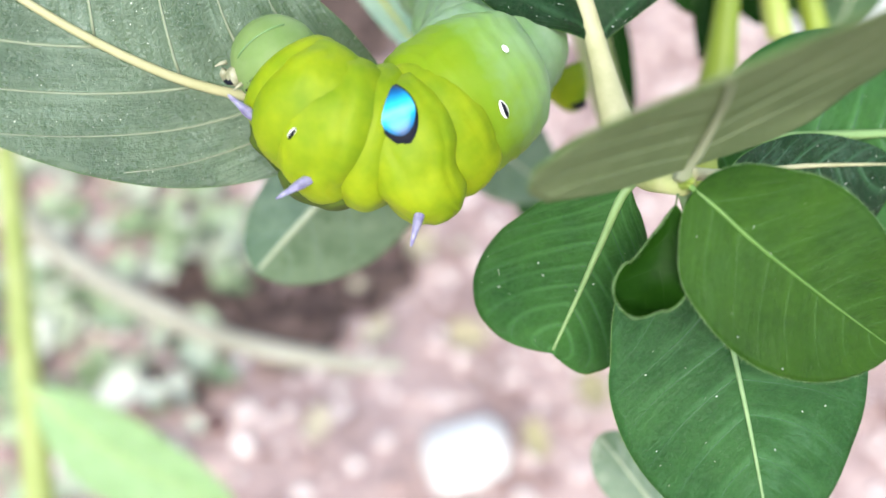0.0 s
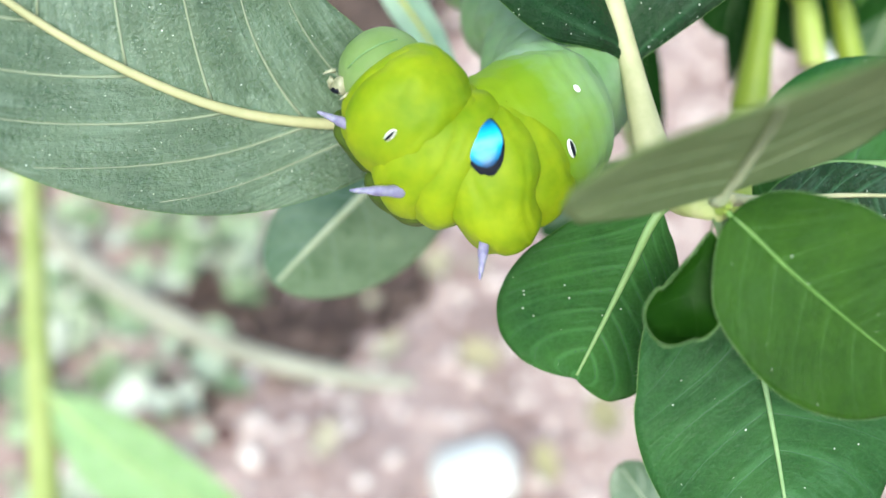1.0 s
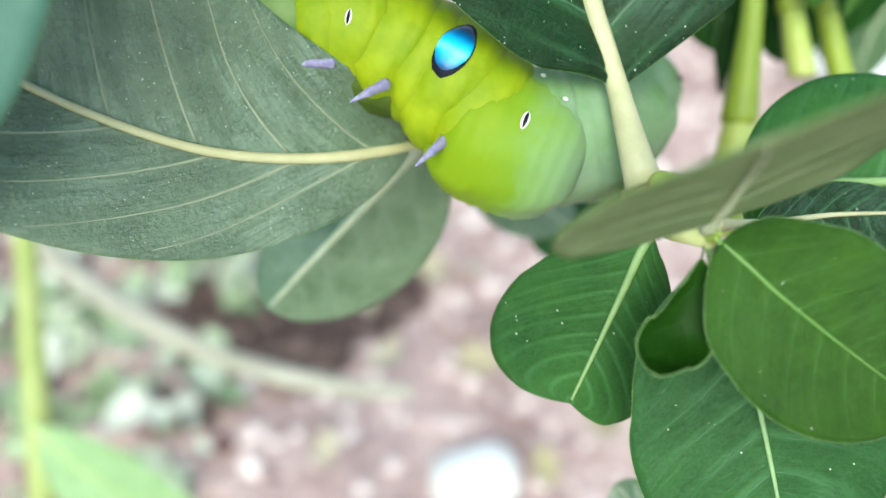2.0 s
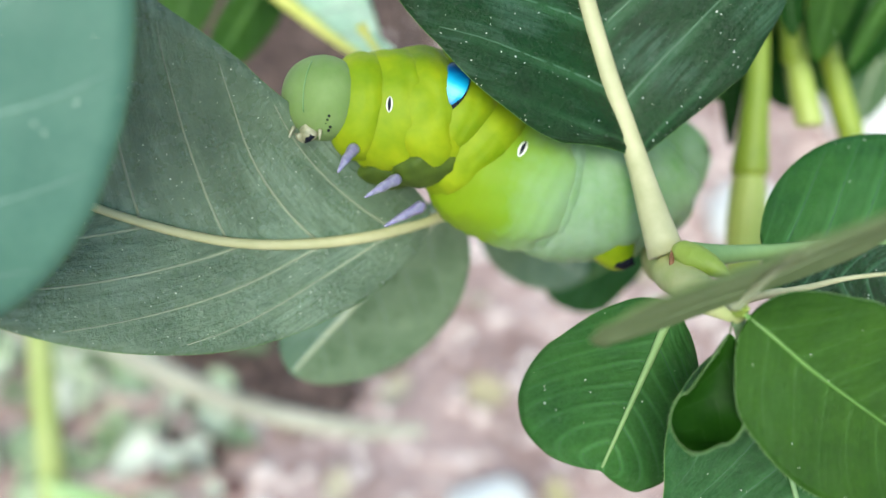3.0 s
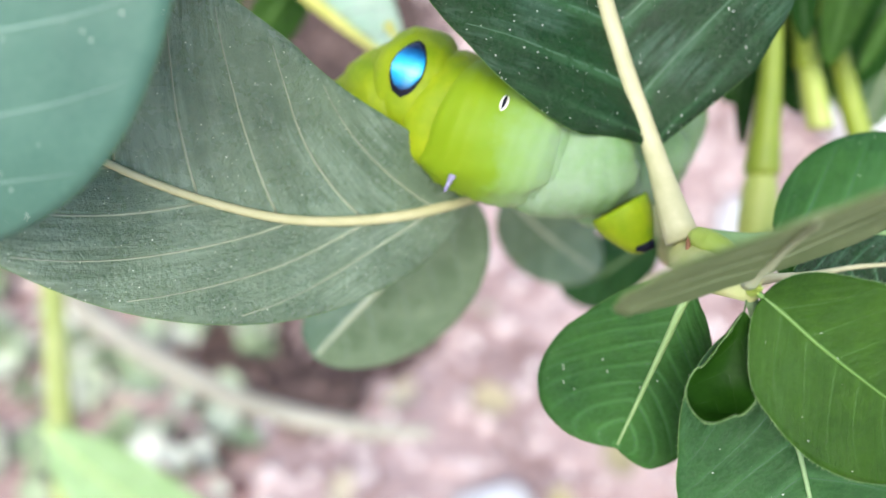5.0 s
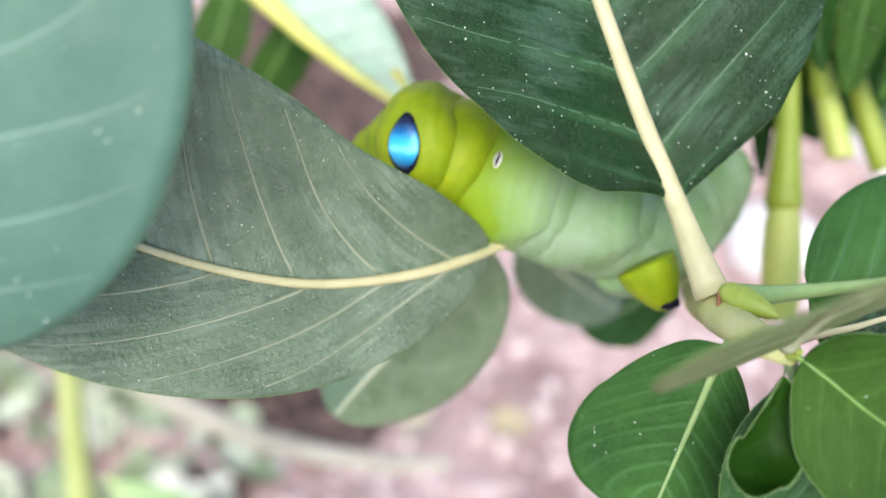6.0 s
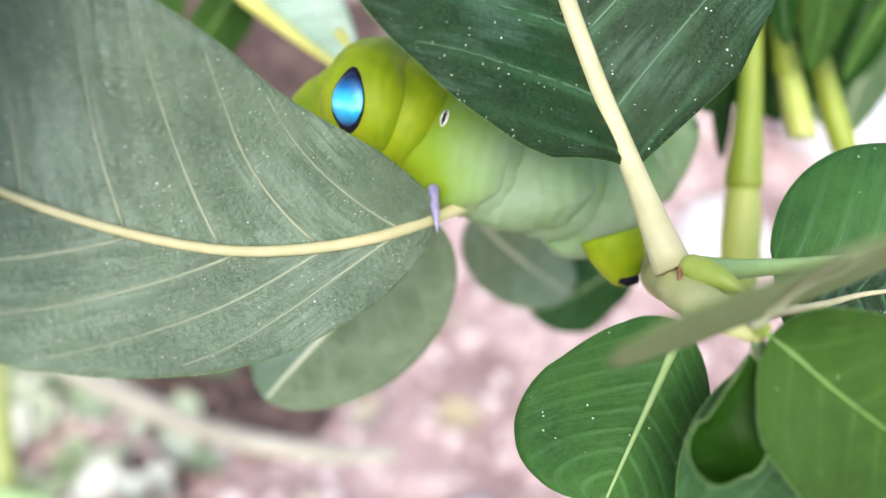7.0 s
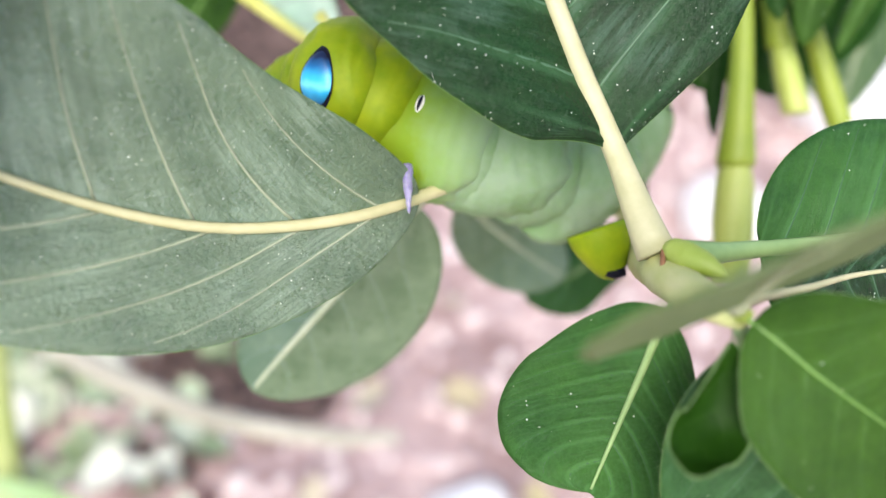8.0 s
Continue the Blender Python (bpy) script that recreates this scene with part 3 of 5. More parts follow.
BODY['nb_one'] = [
    (0, -4.0, 1.6, -62.6, -20, 3, 145),
    (0.5, -2.0, 1.1, -63.7, -20, 2, 145),
    (1, 1.4, 1.8, -65.3, -20, -4, 131),
    (1.2, 2.2, 3.8, -65.2, -20, -6, 124),
    (2.3, -4.7, 14.5, -74.7, 13, 1, 176),
    (2.5, -5.4, 14.2, -72.8, 12, -1, -175),
    (3, -1.8, 12.9, -71.0, 11, -2, -170),
    (3.5, -1.9, 13.4, -70.0, 10, -2, -168),
    (4, -4.2, 14.1, -71.2, 11, -2, -167),
    (4.5, -7.8, 13.2, -72.7, 9, -5, -156),
    (4.7, -6.9, 12.8, -73.6, 8, -6, -145),
    (5.8, -9.0, 11.1, -83.3, 2, 8, -141),
    (6, -8.5, 11.2, -84.5, 2, 9, -138),
    (6.5, -9.3, 11.0, -86.3, 3, 10, -143),
    (7, -8.2, 12.3, -87.1, 3, 11, -146),
    (7.5, -8.8, 13.0, -88.1, 5, 11, -150),
    (8, -9.3, 13.1, -87.6, 3, 10, -151),]
BODY['second'] = [
    (0, -3.2, 1.1, -62.6, -7, 11, 159),
    (0.5, -1.4, 0.7, -62.9, -7, 9, 157),
    (1, 1.9, 0.8, -64.8, -10, 7, 144),
    (1.2, 2.8, 2.4, -64.7, -11, 5, 135),
    (2.3, -2.8, 14.2, -75.0, 26, 5, 172),
    (2.5, -3.6, 14.3, -73.2, 26, -0, 180),
    (3, -0.7, 13.0, -71.3, 24, -4, -171),
    (3.5, -0.8, 13.5, -70.4, 24, -4, -172),
    (4, -2.9, 14.3, -71.6, 24, -3, -173),
    (4.5, -6.2, 13.9, -73.1, 23, -7, -166),
    (4.7, -5.8, 13.5, -73.9, 22, -8, -160),
    (5.8, -7.4, 12.6, -78.8, 7, 14, -152),
    (6, -7.0, 12.8, -80.0, 7, 14, -149),
    (6.5, -7.7, 12.4, -81.8, 8, 16, -154),
    (7, -6.7, 13.6, -82.5, 7, 18, -156),
    (7.5, -7.2, 14.3, -83.5, 8, 18, -160),
    (8, -7.6, 14.3, -83.1, 7, 18, -161),]
BODY['nb_two'] = [
    (0, -0.6, 0.5, -63.4, 7, 13, 170),
    (0.5, 1.0, 0.0, -63.8, 7, 12, 169),
    (1, 3.6, 0.2, -64.7, 3, 12, 158),
    (1.2, 4.4, 1.5, -64.5, 1, 13, 148),
    (2.3, -0.3, 13.4, -75.3, 21, 8, 166),
    (2.5, -1.3, 13.9, -73.5, 21, 4, 174),
    (3, 0.7, 12.9, -72.0, 20, -0, -175),
    (3.5, 0.7, 13.4, -71.1, 20, 1, -178),
    (4, -1.1, 14.2, -72.1, 20, 1, -179),
    (4.5, -4.0, 14.2, -73.3, 20, -2, -172),
    (4.7, -4.2, 13.8, -73.9, 19, -2, -169),
    (5.8, -5.7, 13.6, -77.1, 5, 19, -153),
    (6, -5.4, 13.8, -78.3, 6, 19, -150),
    (6.5, -5.9, 13.4, -80.0, 6, 21, -155),
    (7, -4.9, 14.4, -80.7, 4, 22, -158),
    (7.5, -5.3, 15.0, -81.8, 6, 22, -161),
    (8, -5.6, 15.0, -81.3, 4, 22, -162),]
BODY['third'] = [
    (0, 2.0, -0.1, -64.2, 23, 1, -157),
    (0.5, 3.5, -0.6, -64.6, 22, 1, -158),
    (1, 5.9, -0.8, -65.5, 21, 3, -162),
    (1.2, 6.6, 0.1, -65.4, 21, 6, -170),
    (2.3, 2.2, 12.5, -75.5, 13, 13, 147),
    (2.5, 1.1, 13.5, -73.8, 14, 11, 150),
    (3, 2.1, 12.7, -72.7, 13, 10, 154),
    (3.5, 2.1, 13.2, -71.7, 12, 10, 151),
    (4, 0.7, 14.0, -72.6, 13, 10, 152),
    (4.5, -1.8, 14.5, -73.4, 14, 8, 157),
    (4.7, -2.5, 14.2, -74.0, 13, 9, 158),
    (5.8, -4.0, 14.5, -75.4, -10, 21, 173),
    (6, -3.7, 14.9, -76.6, -10, 21, 173),
    (6.5, -4.1, 14.3, -78.3, -10, 23, 172),
    (7, -3.1, 15.2, -79.0, -11, 24, 170),
    (7.5, -3.4, 15.8, -80.0, -10, 24, 168),
    (8, -3.7, 15.7, -79.6, -11, 23, 167),]
BODY['nb_three'] = [
    (0, 3.8, 1.4, -65.3, -4, -11, -139),
    (0.5, 5.0, 0.7, -65.7, -4, -11, -139),
    (1, 7.2, 0.5, -66.6, -5, -11, -137),
    (1.2, 7.7, 1.2, -66.5, -5, -11, -137),
    (2.3, 4.6, 9.7, -75.2, 15, 13, 134),
    (2.5, 3.4, 10.8, -73.6, 15, 12, 133),
    (3, 4.2, 10.6, -73.5, 15, 10, 140),
    (3.5, 4.1, 10.9, -72.4, 14, 11, 137),
    (4, 2.9, 11.6, -72.9, 14, 11, 137),
    (4.5, 0.9, 12.1, -72.8, 14, 10, 137),
    (4.7, 0.3, 12.1, -73.0, 14, 9, 142),
    (5.8, -1.3, 13.1, -76.3, -3, 14, 151),
    (6, -1.0, 13.5, -77.4, -4, 13, 150),
    (6.5, -1.3, 12.9, -79.0, -4, 16, 151),
    (7, -0.4, 13.9, -79.7, -5, 16, 150),
    (7.5, -0.6, 14.2, -80.6, -4, 18, 148),
    (8, -0.9, 14.1, -80.2, -4, 17, 148),]
BODY['a_one'] = [
    (0, 6.2, 3.6, -66.9, -28, -17, -144),
    (0.5, 7.1, 2.6, -67.3, -28, -19, -145),
    (1, 8.9, 2.3, -68.1, -28, -19, -146),
    (1.2, 9.3, 2.8, -68.0, -28, -20, -147),
    (2.3, 8.0, 5.9, -74.8, 21, 6, 148),
    (2.5, 6.5, 7.2, -73.2, 21, 5, 147),
    (3, 7.1, 7.5, -74.7, 20, 3, 153),
    (3.5, 6.8, 7.8, -73.4, 20, 3, 152),
    (4, 6.1, 8.3, -73.3, 20, 4, 151),
    (4.5, 4.5, 8.7, -71.9, 20, 3, 148),
    (4.7, 4.2, 9.3, -71.7, 20, 3, 152),
    (5.8, 2.4, 11.2, -77.4, 13, 9, 163),
    (6, 2.8, 11.5, -78.6, 12, 9, 161),
    (6.5, 2.5, 10.9, -80.0, 13, 11, 162),
    (7, 3.2, 11.9, -80.6, 12, 12, 163),
    (7.5, 3.2, 12.0, -81.4, 14, 14, 162),
    (8, 2.9, 11.8, -81.2, 13, 12, 161),]
BODY['ab_one'] = [
    (0, 7.4, 5.7, -69.6, -27, -21, -140),
    (0.5, 8.5, 4.7, -70.0, -26, -24, -142),
    (1, 10.5, 4.3, -70.8, -26, -24, -144),
    (1.2, 10.9, 4.8, -70.6, -26, -24, -144),
    (2.3, 10.8, 5.3, -75.6, 24, -0, 173),
    (2.5, 9.3, 6.5, -74.0, 23, -1, 172),
    (3, 9.9, 6.7, -75.4, 22, 0, 170),
    (3.5, 9.7, 7.1, -74.2, 22, -0, 172),
    (4, 8.9, 7.6, -74.1, 22, -0, 172),
    (4.5, 7.2, 7.9, -72.7, 22, -1, 171),
    (4.7, 7.0, 8.7, -72.5, 21, -1, 174),
    (5.8, 5.9, 10.1, -78.5, 22, 6, 171),
    (6, 6.4, 10.2, -79.7, 21, 6, 168),
    (6.5, 5.9, 9.8, -80.9, 22, 8, 171),
    (7, 6.5, 11.0, -81.5, 21, 8, 173),
    (7.5, 6.3, 11.1, -82.2, 24, 9, 173),
    (8, 6.0, 10.9, -82.1, 23, 7, 173),]
BODY['a_two'] = [
    (0, 8.7, 7.9, -72.3, -29, -22, -129),
    (0.5, 10.0, 6.8, -72.7, -29, -24, -130),
    (1, 12.0, 6.3, -73.5, -29, -24, -132),
    (1.2, 12.4, 6.8, -73.3, -28, -25, -132),
    (2.3, 13.6, 4.6, -76.3, 26, -0, -178),
    (2.5, 12.1, 5.8, -74.8, 26, -0, -180),
    (3, 12.8, 5.8, -76.2, 24, 1, 178),
    (3.5, 12.6, 6.4, -75.0, 24, 0, 180),
    (4, 11.8, 6.9, -74.9, 24, 0, -180),
    (4.5, 10.0, 7.2, -73.5, 24, -1, 179),
    (4.7, 9.8, 8.1, -73.3, 24, -1, -178),
    (5.8, 9.5, 8.9, -79.5, 30, 3, 173),
    (6, 10.0, 8.8, -80.7, 29, 3, 172),
    (6.5, 9.2, 8.7, -81.9, 30, 3, 176),
    (7, 9.7, 10.0, -82.3, 29, 3, 178),
    (7.5, 9.4, 10.2, -83.0, 32, 3, 179),
    (8, 9.0, 10.0, -82.9, 31, 2, 179),]
BODY['ab_two'] = [
    (0, 8.3, 10.6, -76.0, -31, -19, -118),
    (0.5, 9.6, 9.4, -76.4, -31, -21, -119),
    (1, 11.8, 8.9, -77.1, -31, -21, -120),
    (1.2, 12.2, 9.5, -76.9, -31, -21, -121),
    (2.3, 16.6, 4.8, -79.3, 23, -2, -175),
    (2.5, 15.0, 5.9, -77.8, 22, -2, -176),
    (3, 15.7, 5.9, -79.2, 21, -1, -178),
    (3.5, 15.6, 6.5, -78.0, 21, -1, -177),
    (4, 14.7, 7.1, -77.9, 21, -1, -176),
    (4.5, 12.8, 7.3, -76.6, 20, -2, -177),
    (4.7, 12.8, 8.4, -76.3, 20, -2, -175),
    (5.8, 13.2, 7.4, -80.6, 26, 3, 171),
    (6, 13.7, 7.3, -82.1, 26, 3, 171),
    (6.5, 12.9, 7.3, -83.6, 27, 2, 177),
    (7, 13.5, 8.7, -84.3, 26, 2, 180),
    (7.5, 13.1, 8.8, -85.1, 29, 2, -179),
    (8, 12.7, 8.6, -85.0, 28, 1, -179),]
BODY['a_three'] = [
    (0, 7.9, 13.3, -79.7, -32, -18, -111),
    (0.5, 9.3, 12.1, -80.0, -32, -19, -112),
    (1, 11.5, 11.6, -80.7, -32, -19, -113),
    (1.2, 12.0, 12.1, -80.5, -32, -19, -113),
    (2.3, 19.5, 5.0, -82.2, 15, -12, -141),
    (2.5, 17.9, 6.1, -80.8, 15, -12, -142),
    (3, 18.7, 6.1, -82.2, 15, -10, -145),
    (3.5, 18.6, 6.8, -81.0, 14, -11, -144),
    (4, 17.7, 7.3, -80.9, 14, -11, -143),
    (4.5, 15.7, 7.5, -79.6, 13, -11, -143),
    (4.7, 15.7, 8.8, -79.3, 13, -11, -141),
    (5.8, 16.9, 6.4, -81.7, 21, -10, -158),
    (6, 17.4, 6.2, -83.4, 20, -10, -159),
    (6.5, 16.6, 6.3, -85.4, 21, -10, -154),
    (7, 17.2, 7.9, -86.2, 21, -10, -151),
    (7.5, 16.8, 7.9, -87.1, 23, -11, -150),
    (8, 16.3, 7.8, -87.2, 21, -12, -150),]
BODY['ab_three'] = [
    (0, 6.6, 16.7, -83.9, -33, -15, -107),
    (0.5, 8.1, 15.3, -84.2, -33, -17, -108),
    (1, 10.4, 14.8, -84.8, -33, -17, -109),
    (1.2, 10.9, 15.3, -84.7, -33, -17, -109),
    (2.3, 22.6, 5.9, -88.3, 0, -16, -138),
    (2.5, 21.0, 6.9, -86.9, -0, -16, -139),
    (3, 22.0, 6.8, -88.2, -0, -15, -142),
    (3.5, 21.9, 7.7, -87.0, -1, -15, -140),
    (4, 20.9, 8.3, -86.9, -1, -15, -139),
    (4.5, 18.7, 8.5, -85.6, -2, -15, -139),
    (4.7, 18.8, 10.0, -85.3, -2, -15, -137),
    (5.8, 20.4, 9.0, -86.0, 2, -17, -146),
    (6, 21.1, 8.6, -87.9, 2, -17, -149),
    (6.5, 20.4, 8.9, -90.7, 4, -16, -147),
    (7, 21.1, 10.7, -91.6, 3, -15, -145),
    (7.5, 20.6, 10.5, -93.0, 5, -16, -145),
    (8, 20.1, 10.4, -93.0, 4, -16, -145),]
BODY['a_four'] = [
    (0, 5.4, 20.1, -88.1, -34, -13, -104),
    (0.5, 6.9, 18.6, -88.4, -34, -15, -105),
    (1, 9.3, 18.0, -88.9, -34, -15, -106),
    (1.2, 9.8, 18.6, -88.8, -34, -15, -106),
    (2.3, 25.7, 8.6, -95.4, -19, -14, -120),
    (2.5, 24.0, 9.6, -94.0, -20, -14, -121),
    (3, 25.2, 9.3, -95.2, -20, -13, -122),
    (3.5, 25.2, 10.5, -94.0, -20, -13, -122),
    (4, 24.1, 11.1, -93.9, -20, -13, -121),
    (4.5, 21.7, 11.3, -92.7, -21, -13, -121),
    (4.7, 21.9, 13.1, -92.3, -21, -12, -120),
    (5.8, 24.2, 11.5, -90.2, -22, -11, -119),
    (6, 25.1, 11.0, -92.3, -22, -12, -122),
    (6.5, 24.5, 11.3, -96.0, -20, -11, -121),
    (7, 25.3, 13.4, -97.1, -19, -10, -120),
    (7.5, 24.8, 13.0, -98.8, -18, -11, -120),
    (8, 24.2, 13.0, -98.9, -19, -11, -120),]
BODY['a_five'] = [
    (0, 2.4, 27.4, -96.6, -34, -13, -103),
    (0.5, 4.0, 25.7, -96.8, -34, -14, -104),
    (1, 6.5, 25.1, -97.2, -34, -14, -105),
    (1.2, 7.1, 25.6, -97.1, -34, -14, -105),
    (2.3, 26.2, 19.6, -102.8, -22, -8, -105),
    (2.5, 24.6, 20.5, -101.3, -23, -8, -106),
    (3, 26.0, 20.2, -102.2, -23, -7, -107),
    (3.5, 25.9, 21.6, -101.0, -23, -7, -106),
    (4, 24.7, 22.2, -100.9, -23, -7, -106),
    (4.5, 22.2, 22.4, -99.6, -24, -7, -106),
    (4.7, 22.4, 24.4, -99.2, -23, -6, -105),
    (5.8, 23.1, 21.9, -98.1, -24, -4, -102),
    (6, 24.4, 21.2, -100.1, -24, -4, -104),
    (6.5, 23.6, 21.6, -103.9, -22, -4, -101),
    (7, 24.4, 24.0, -105.0, -21, -3, -100),
    (7.5, 23.8, 23.4, -107.1, -20, -4, -100),
    (8, 23.1, 23.6, -107.0, -22, -4, -100),]
BODY['leg_front'] = [
    (0, -9.3, 1.7, -61.3, -0, -30, 138),
    (0.5, -7.8, 1.6, -61.5, 0, -23, 128),
    (1, -4.7, 2.0, -62.4, 0, -21, 160),
    (1.2, -3.8, 4.2, -62.4, 0, -19, 130),
    (1.4, -4.8, 5.6, -64.0, 0, -19, 137),
    (1.6, -5.6, 7.0, -65.7, -0, -19, 146),
    (1.8, -6.3, 8.5, -67.4, -0, -17, 162),
    (2, -7.0, 9.9, -69.2, 0, -13, -174),
    (2.15, -7.6, 11.0, -70.5, 0, -7, -153),
    (2.3, -8.1, 12.1, -71.7, -0, -1, -135),
    (2.5, -7.2, 10.3, -71.9, 0, -1, -124),
    (3, -6.2, 8.5, -66.3, 0, -47, -115),
    (3.5, -6.0, 8.8, -65.0, -0, -42, -127),
    (4, -8.2, 10.7, -74.0, 0, 41, -131),
    (4.5, -9.3, 11.1, -74.3, 0, -0, -130),
    (5, -9.5, 10.7, -74.9, -0, 13, -134),
    (5.3, -9.6, 10.4, -75.2, 0, 21, -137),
    (5.55, -9.4, 10.5, -76.6, 0, 27, -140),
    (5.8, -9.5, 10.4, -78.7, -0, 33, -142),
    (6.5, -10.8, 9.9, -82.9, -0, 37, -135),
    (8, -11.1, 12.5, -86.2, 0, 37, -138),]
BODY['leg_middle'] = [
    (0, -5.1, -3.0, -60.0, -0, -22, -147),
    (0.5, -4.1, -3.2, -60.4, 0, -23, -160),
    (1, -1.6, -2.7, -61.8, -0, -19, -178),
    (1.2, -1.0, -0.8, -61.8, 0, -19, 179),
    (1.4, -1.3, 1.2, -63.1, -0, -23, -173),
    (1.6, -1.6, 3.3, -64.6, 0, -28, -165),
    (1.8, -2.0, 5.5, -66.2, 0, -32, -155),
    (2, -2.3, 7.7, -67.9, -0, -35, -145),
    (2.15, -3.5, 9.6, -69.2, 0, -37, -138),
    (2.3, -3.8, 10.5, -69.6, 0, -38, -131),
    (2.5, -3.0, 8.4, -68.6, 0, -29, -102),
    (3, -3.3, 6.4, -67.5, 0, -42, -146),
    (3.5, -3.4, 7.0, -66.4, 0, -43, -140),
    (4, -3.9, 8.3, -67.0, -0, -22, -127),
    (4.5, -4.4, 10.0, -71.4, 0, 0, -91),
    (5, -4.0, 9.7, -72.3, 0, 15, -100),
    (5.3, -3.7, 9.5, -72.9, 0, 23, -105),
    (5.55, -3.6, 9.5, -73.5, 0, 28, -108),
    (5.8, -3.6, 9.7, -74.2, -0, 33, -112),
    (6.5, -3.9, 9.0, -80.7, -0, 33, -112),
    (8, -4.1, 11.5, -83.9, -0, 34, -111),]
BODY['leg_rear'] = [
    (0, 2.9, -5.1, -61.0, 0, -21, -105),
    (0.5, 3.4, -5.8, -61.6, -0, -22, -100),
    (1, 5.6, -6.1, -62.7, -0, -18, -95),
    (1.2, 5.9, -5.3, -62.8, 0, -17, -98),
    (1.4, 4.9, -2.9, -64.4, 0, -22, -105),
    (1.6, 3.9, -0.5, -66.1, 0, -27, -113),
    (1.8, 3.6, 1.5, -68.0, 0, -31, -123),
    (2, 2.6, 3.4, -69.4, 0, -35, -135),
    (2.15, 1.9, 4.8, -70.6, 0, -37, -144),
    (2.3, 0.6, 5.5, -71.0, 0, -39, -153),
    (2.5, -0.8, 5.7, -68.7, 0, -41, -147),
    (3, -1.5, 4.3, -69.6, 0, -32, -150),
    (3.5, -1.9, 4.8, -68.6, 0, -34, -153),
    (4, -2.5, 5.3, -68.7, 0, -32, -157),
    (4.5, -0.7, 5.9, -67.6, 0, -37, -140),
    (4.7, 0.2, 6.8, -67.9, 0, -44, -119),
    (5, 0.0, 6.6, -70.0, 0, -37, -115),
    (5.3, 0.4, 6.8, -72.6, 0, -27, -111),
    (5.55, 0.7, 6.9, -74.8, 0, -15, -107),
    (5.8, 1.1, 7.0, -77.0, 0, 0, -101),
    (6, 2.4, 7.1, -78.2, 0, 1, -125),
    (6.5, 1.3, 5.9, -74.2, 0, -20, -90),
    (7, 1.5, 6.5, -75.6, 0, -21, -86),
    (7.5, 1.0, 6.8, -74.8, 0, -23, -94),
    (8, 1.0, 7.0, -74.6, 0, -21, -89),]
BODY['proleg'] = [
    (0, 18.2, 8.2, -91.2, -0, -3, -63),
    (1.2, 17.9, 8.6, -92.4, -0, -2, -61),
    (2.3, 15.6, 1.7, -74.7, -0, -2, -56),
    (2.5, 14.7, 1.6, -73.2, 0, -1, -51),
    (3, 15.7, 2.1, -74.7, -0, -0, -64),
    (3.5, 15.3, 2.3, -73.5, -0, 0, -63),
    (4, 15.2, 2.3, -73.4, 0, -0, -60),
    (4.5, 14.8, 2.3, -72.1, 0, 1, -61),
    (4.7, 15.2, 2.4, -71.9, 0, 0, -59),
    (5.8, 15.2, 2.3, -72.2, 0, 1, -64),
    (6, 15.8, 2.1, -74.4, -0, 2, -64),
    (6.5, 16.7, 1.8, -76.2, 0, -0, -70),
    (7, 17.0, 2.2, -76.7, 0, 0, -75),
    (7.5, 17.1, 1.4, -78.0, 0, -2, -71),
    (8, 17.4, 1.4, -78.1, -0, -1, -73),]
# </plan>

# Plant axes: x right, y up, z out of the plant towards the viewer; millimetres from the viewing point.
AXES = pose(0.02537, 0.03233, 0.33443, 43.27, 0.13, 2.61)
MM = 0.001


def part(name, bm, mat, parent, label="", at=None):
    """One mesh object under a thing or a part; the mesh is given in the parent's space, at: the part's own origin there."""
    me = bpy.data.meshes.new(name)
    if at is not None:
        bmesh.ops.translate(bm, verts=bm.verts, vec=-Vector(at))
    bm.to_mesh(me)
    bm.free()
    for f in me.polygons:
        f.use_smooth = True
    for m in mat if isinstance(mat, (list, tuple)) else [mat]:
        me.materials.append(m)
    ob = new(name, me)
    ob.parent = parent
    if at is not None:
        ob.location = at
    if label:
        ob["label"] = label
    return ob


def spline(pts, s):
    """A point on a smooth curve through pts, s from 0 to 1 along its length."""
    lens = [0.0]
    for a, b in zip(pts, pts[1:]):
        lens.append(lens[-1] + (b - a).length)
    d = min(max(s, 0.0), 1.0) * lens[-1]
    i = max(k for k in range(len(pts) - 1) if lens[k] <= d + 1e-9)
    u = (d - lens[i]) / (lens[i + 1] - lens[i])
    p0, p1, p2, p3 = pts[max(i - 1, 0)], pts[i], pts[i + 1], pts[min(i + 2, len(pts) - 1)]
    h = lens[i + 1] - lens[i]
    m1 = (p2 - p0) * (h / max((p2 - p1).length + (p1 - p0).length, 1e-9))
    m2 = (p3 - p1) * (h / max((p3 - p2).length + (p2 - p1).length, 1e-9))
    u2, u3 = u * u, u * u * u
    return p1 * (2 * u3 - 3 * u2 + 1) + m1 * (u3 - 2 * u2 + u) + p2 * (3 * u2 - 2 * u3) + m2 * (u3 - u2)


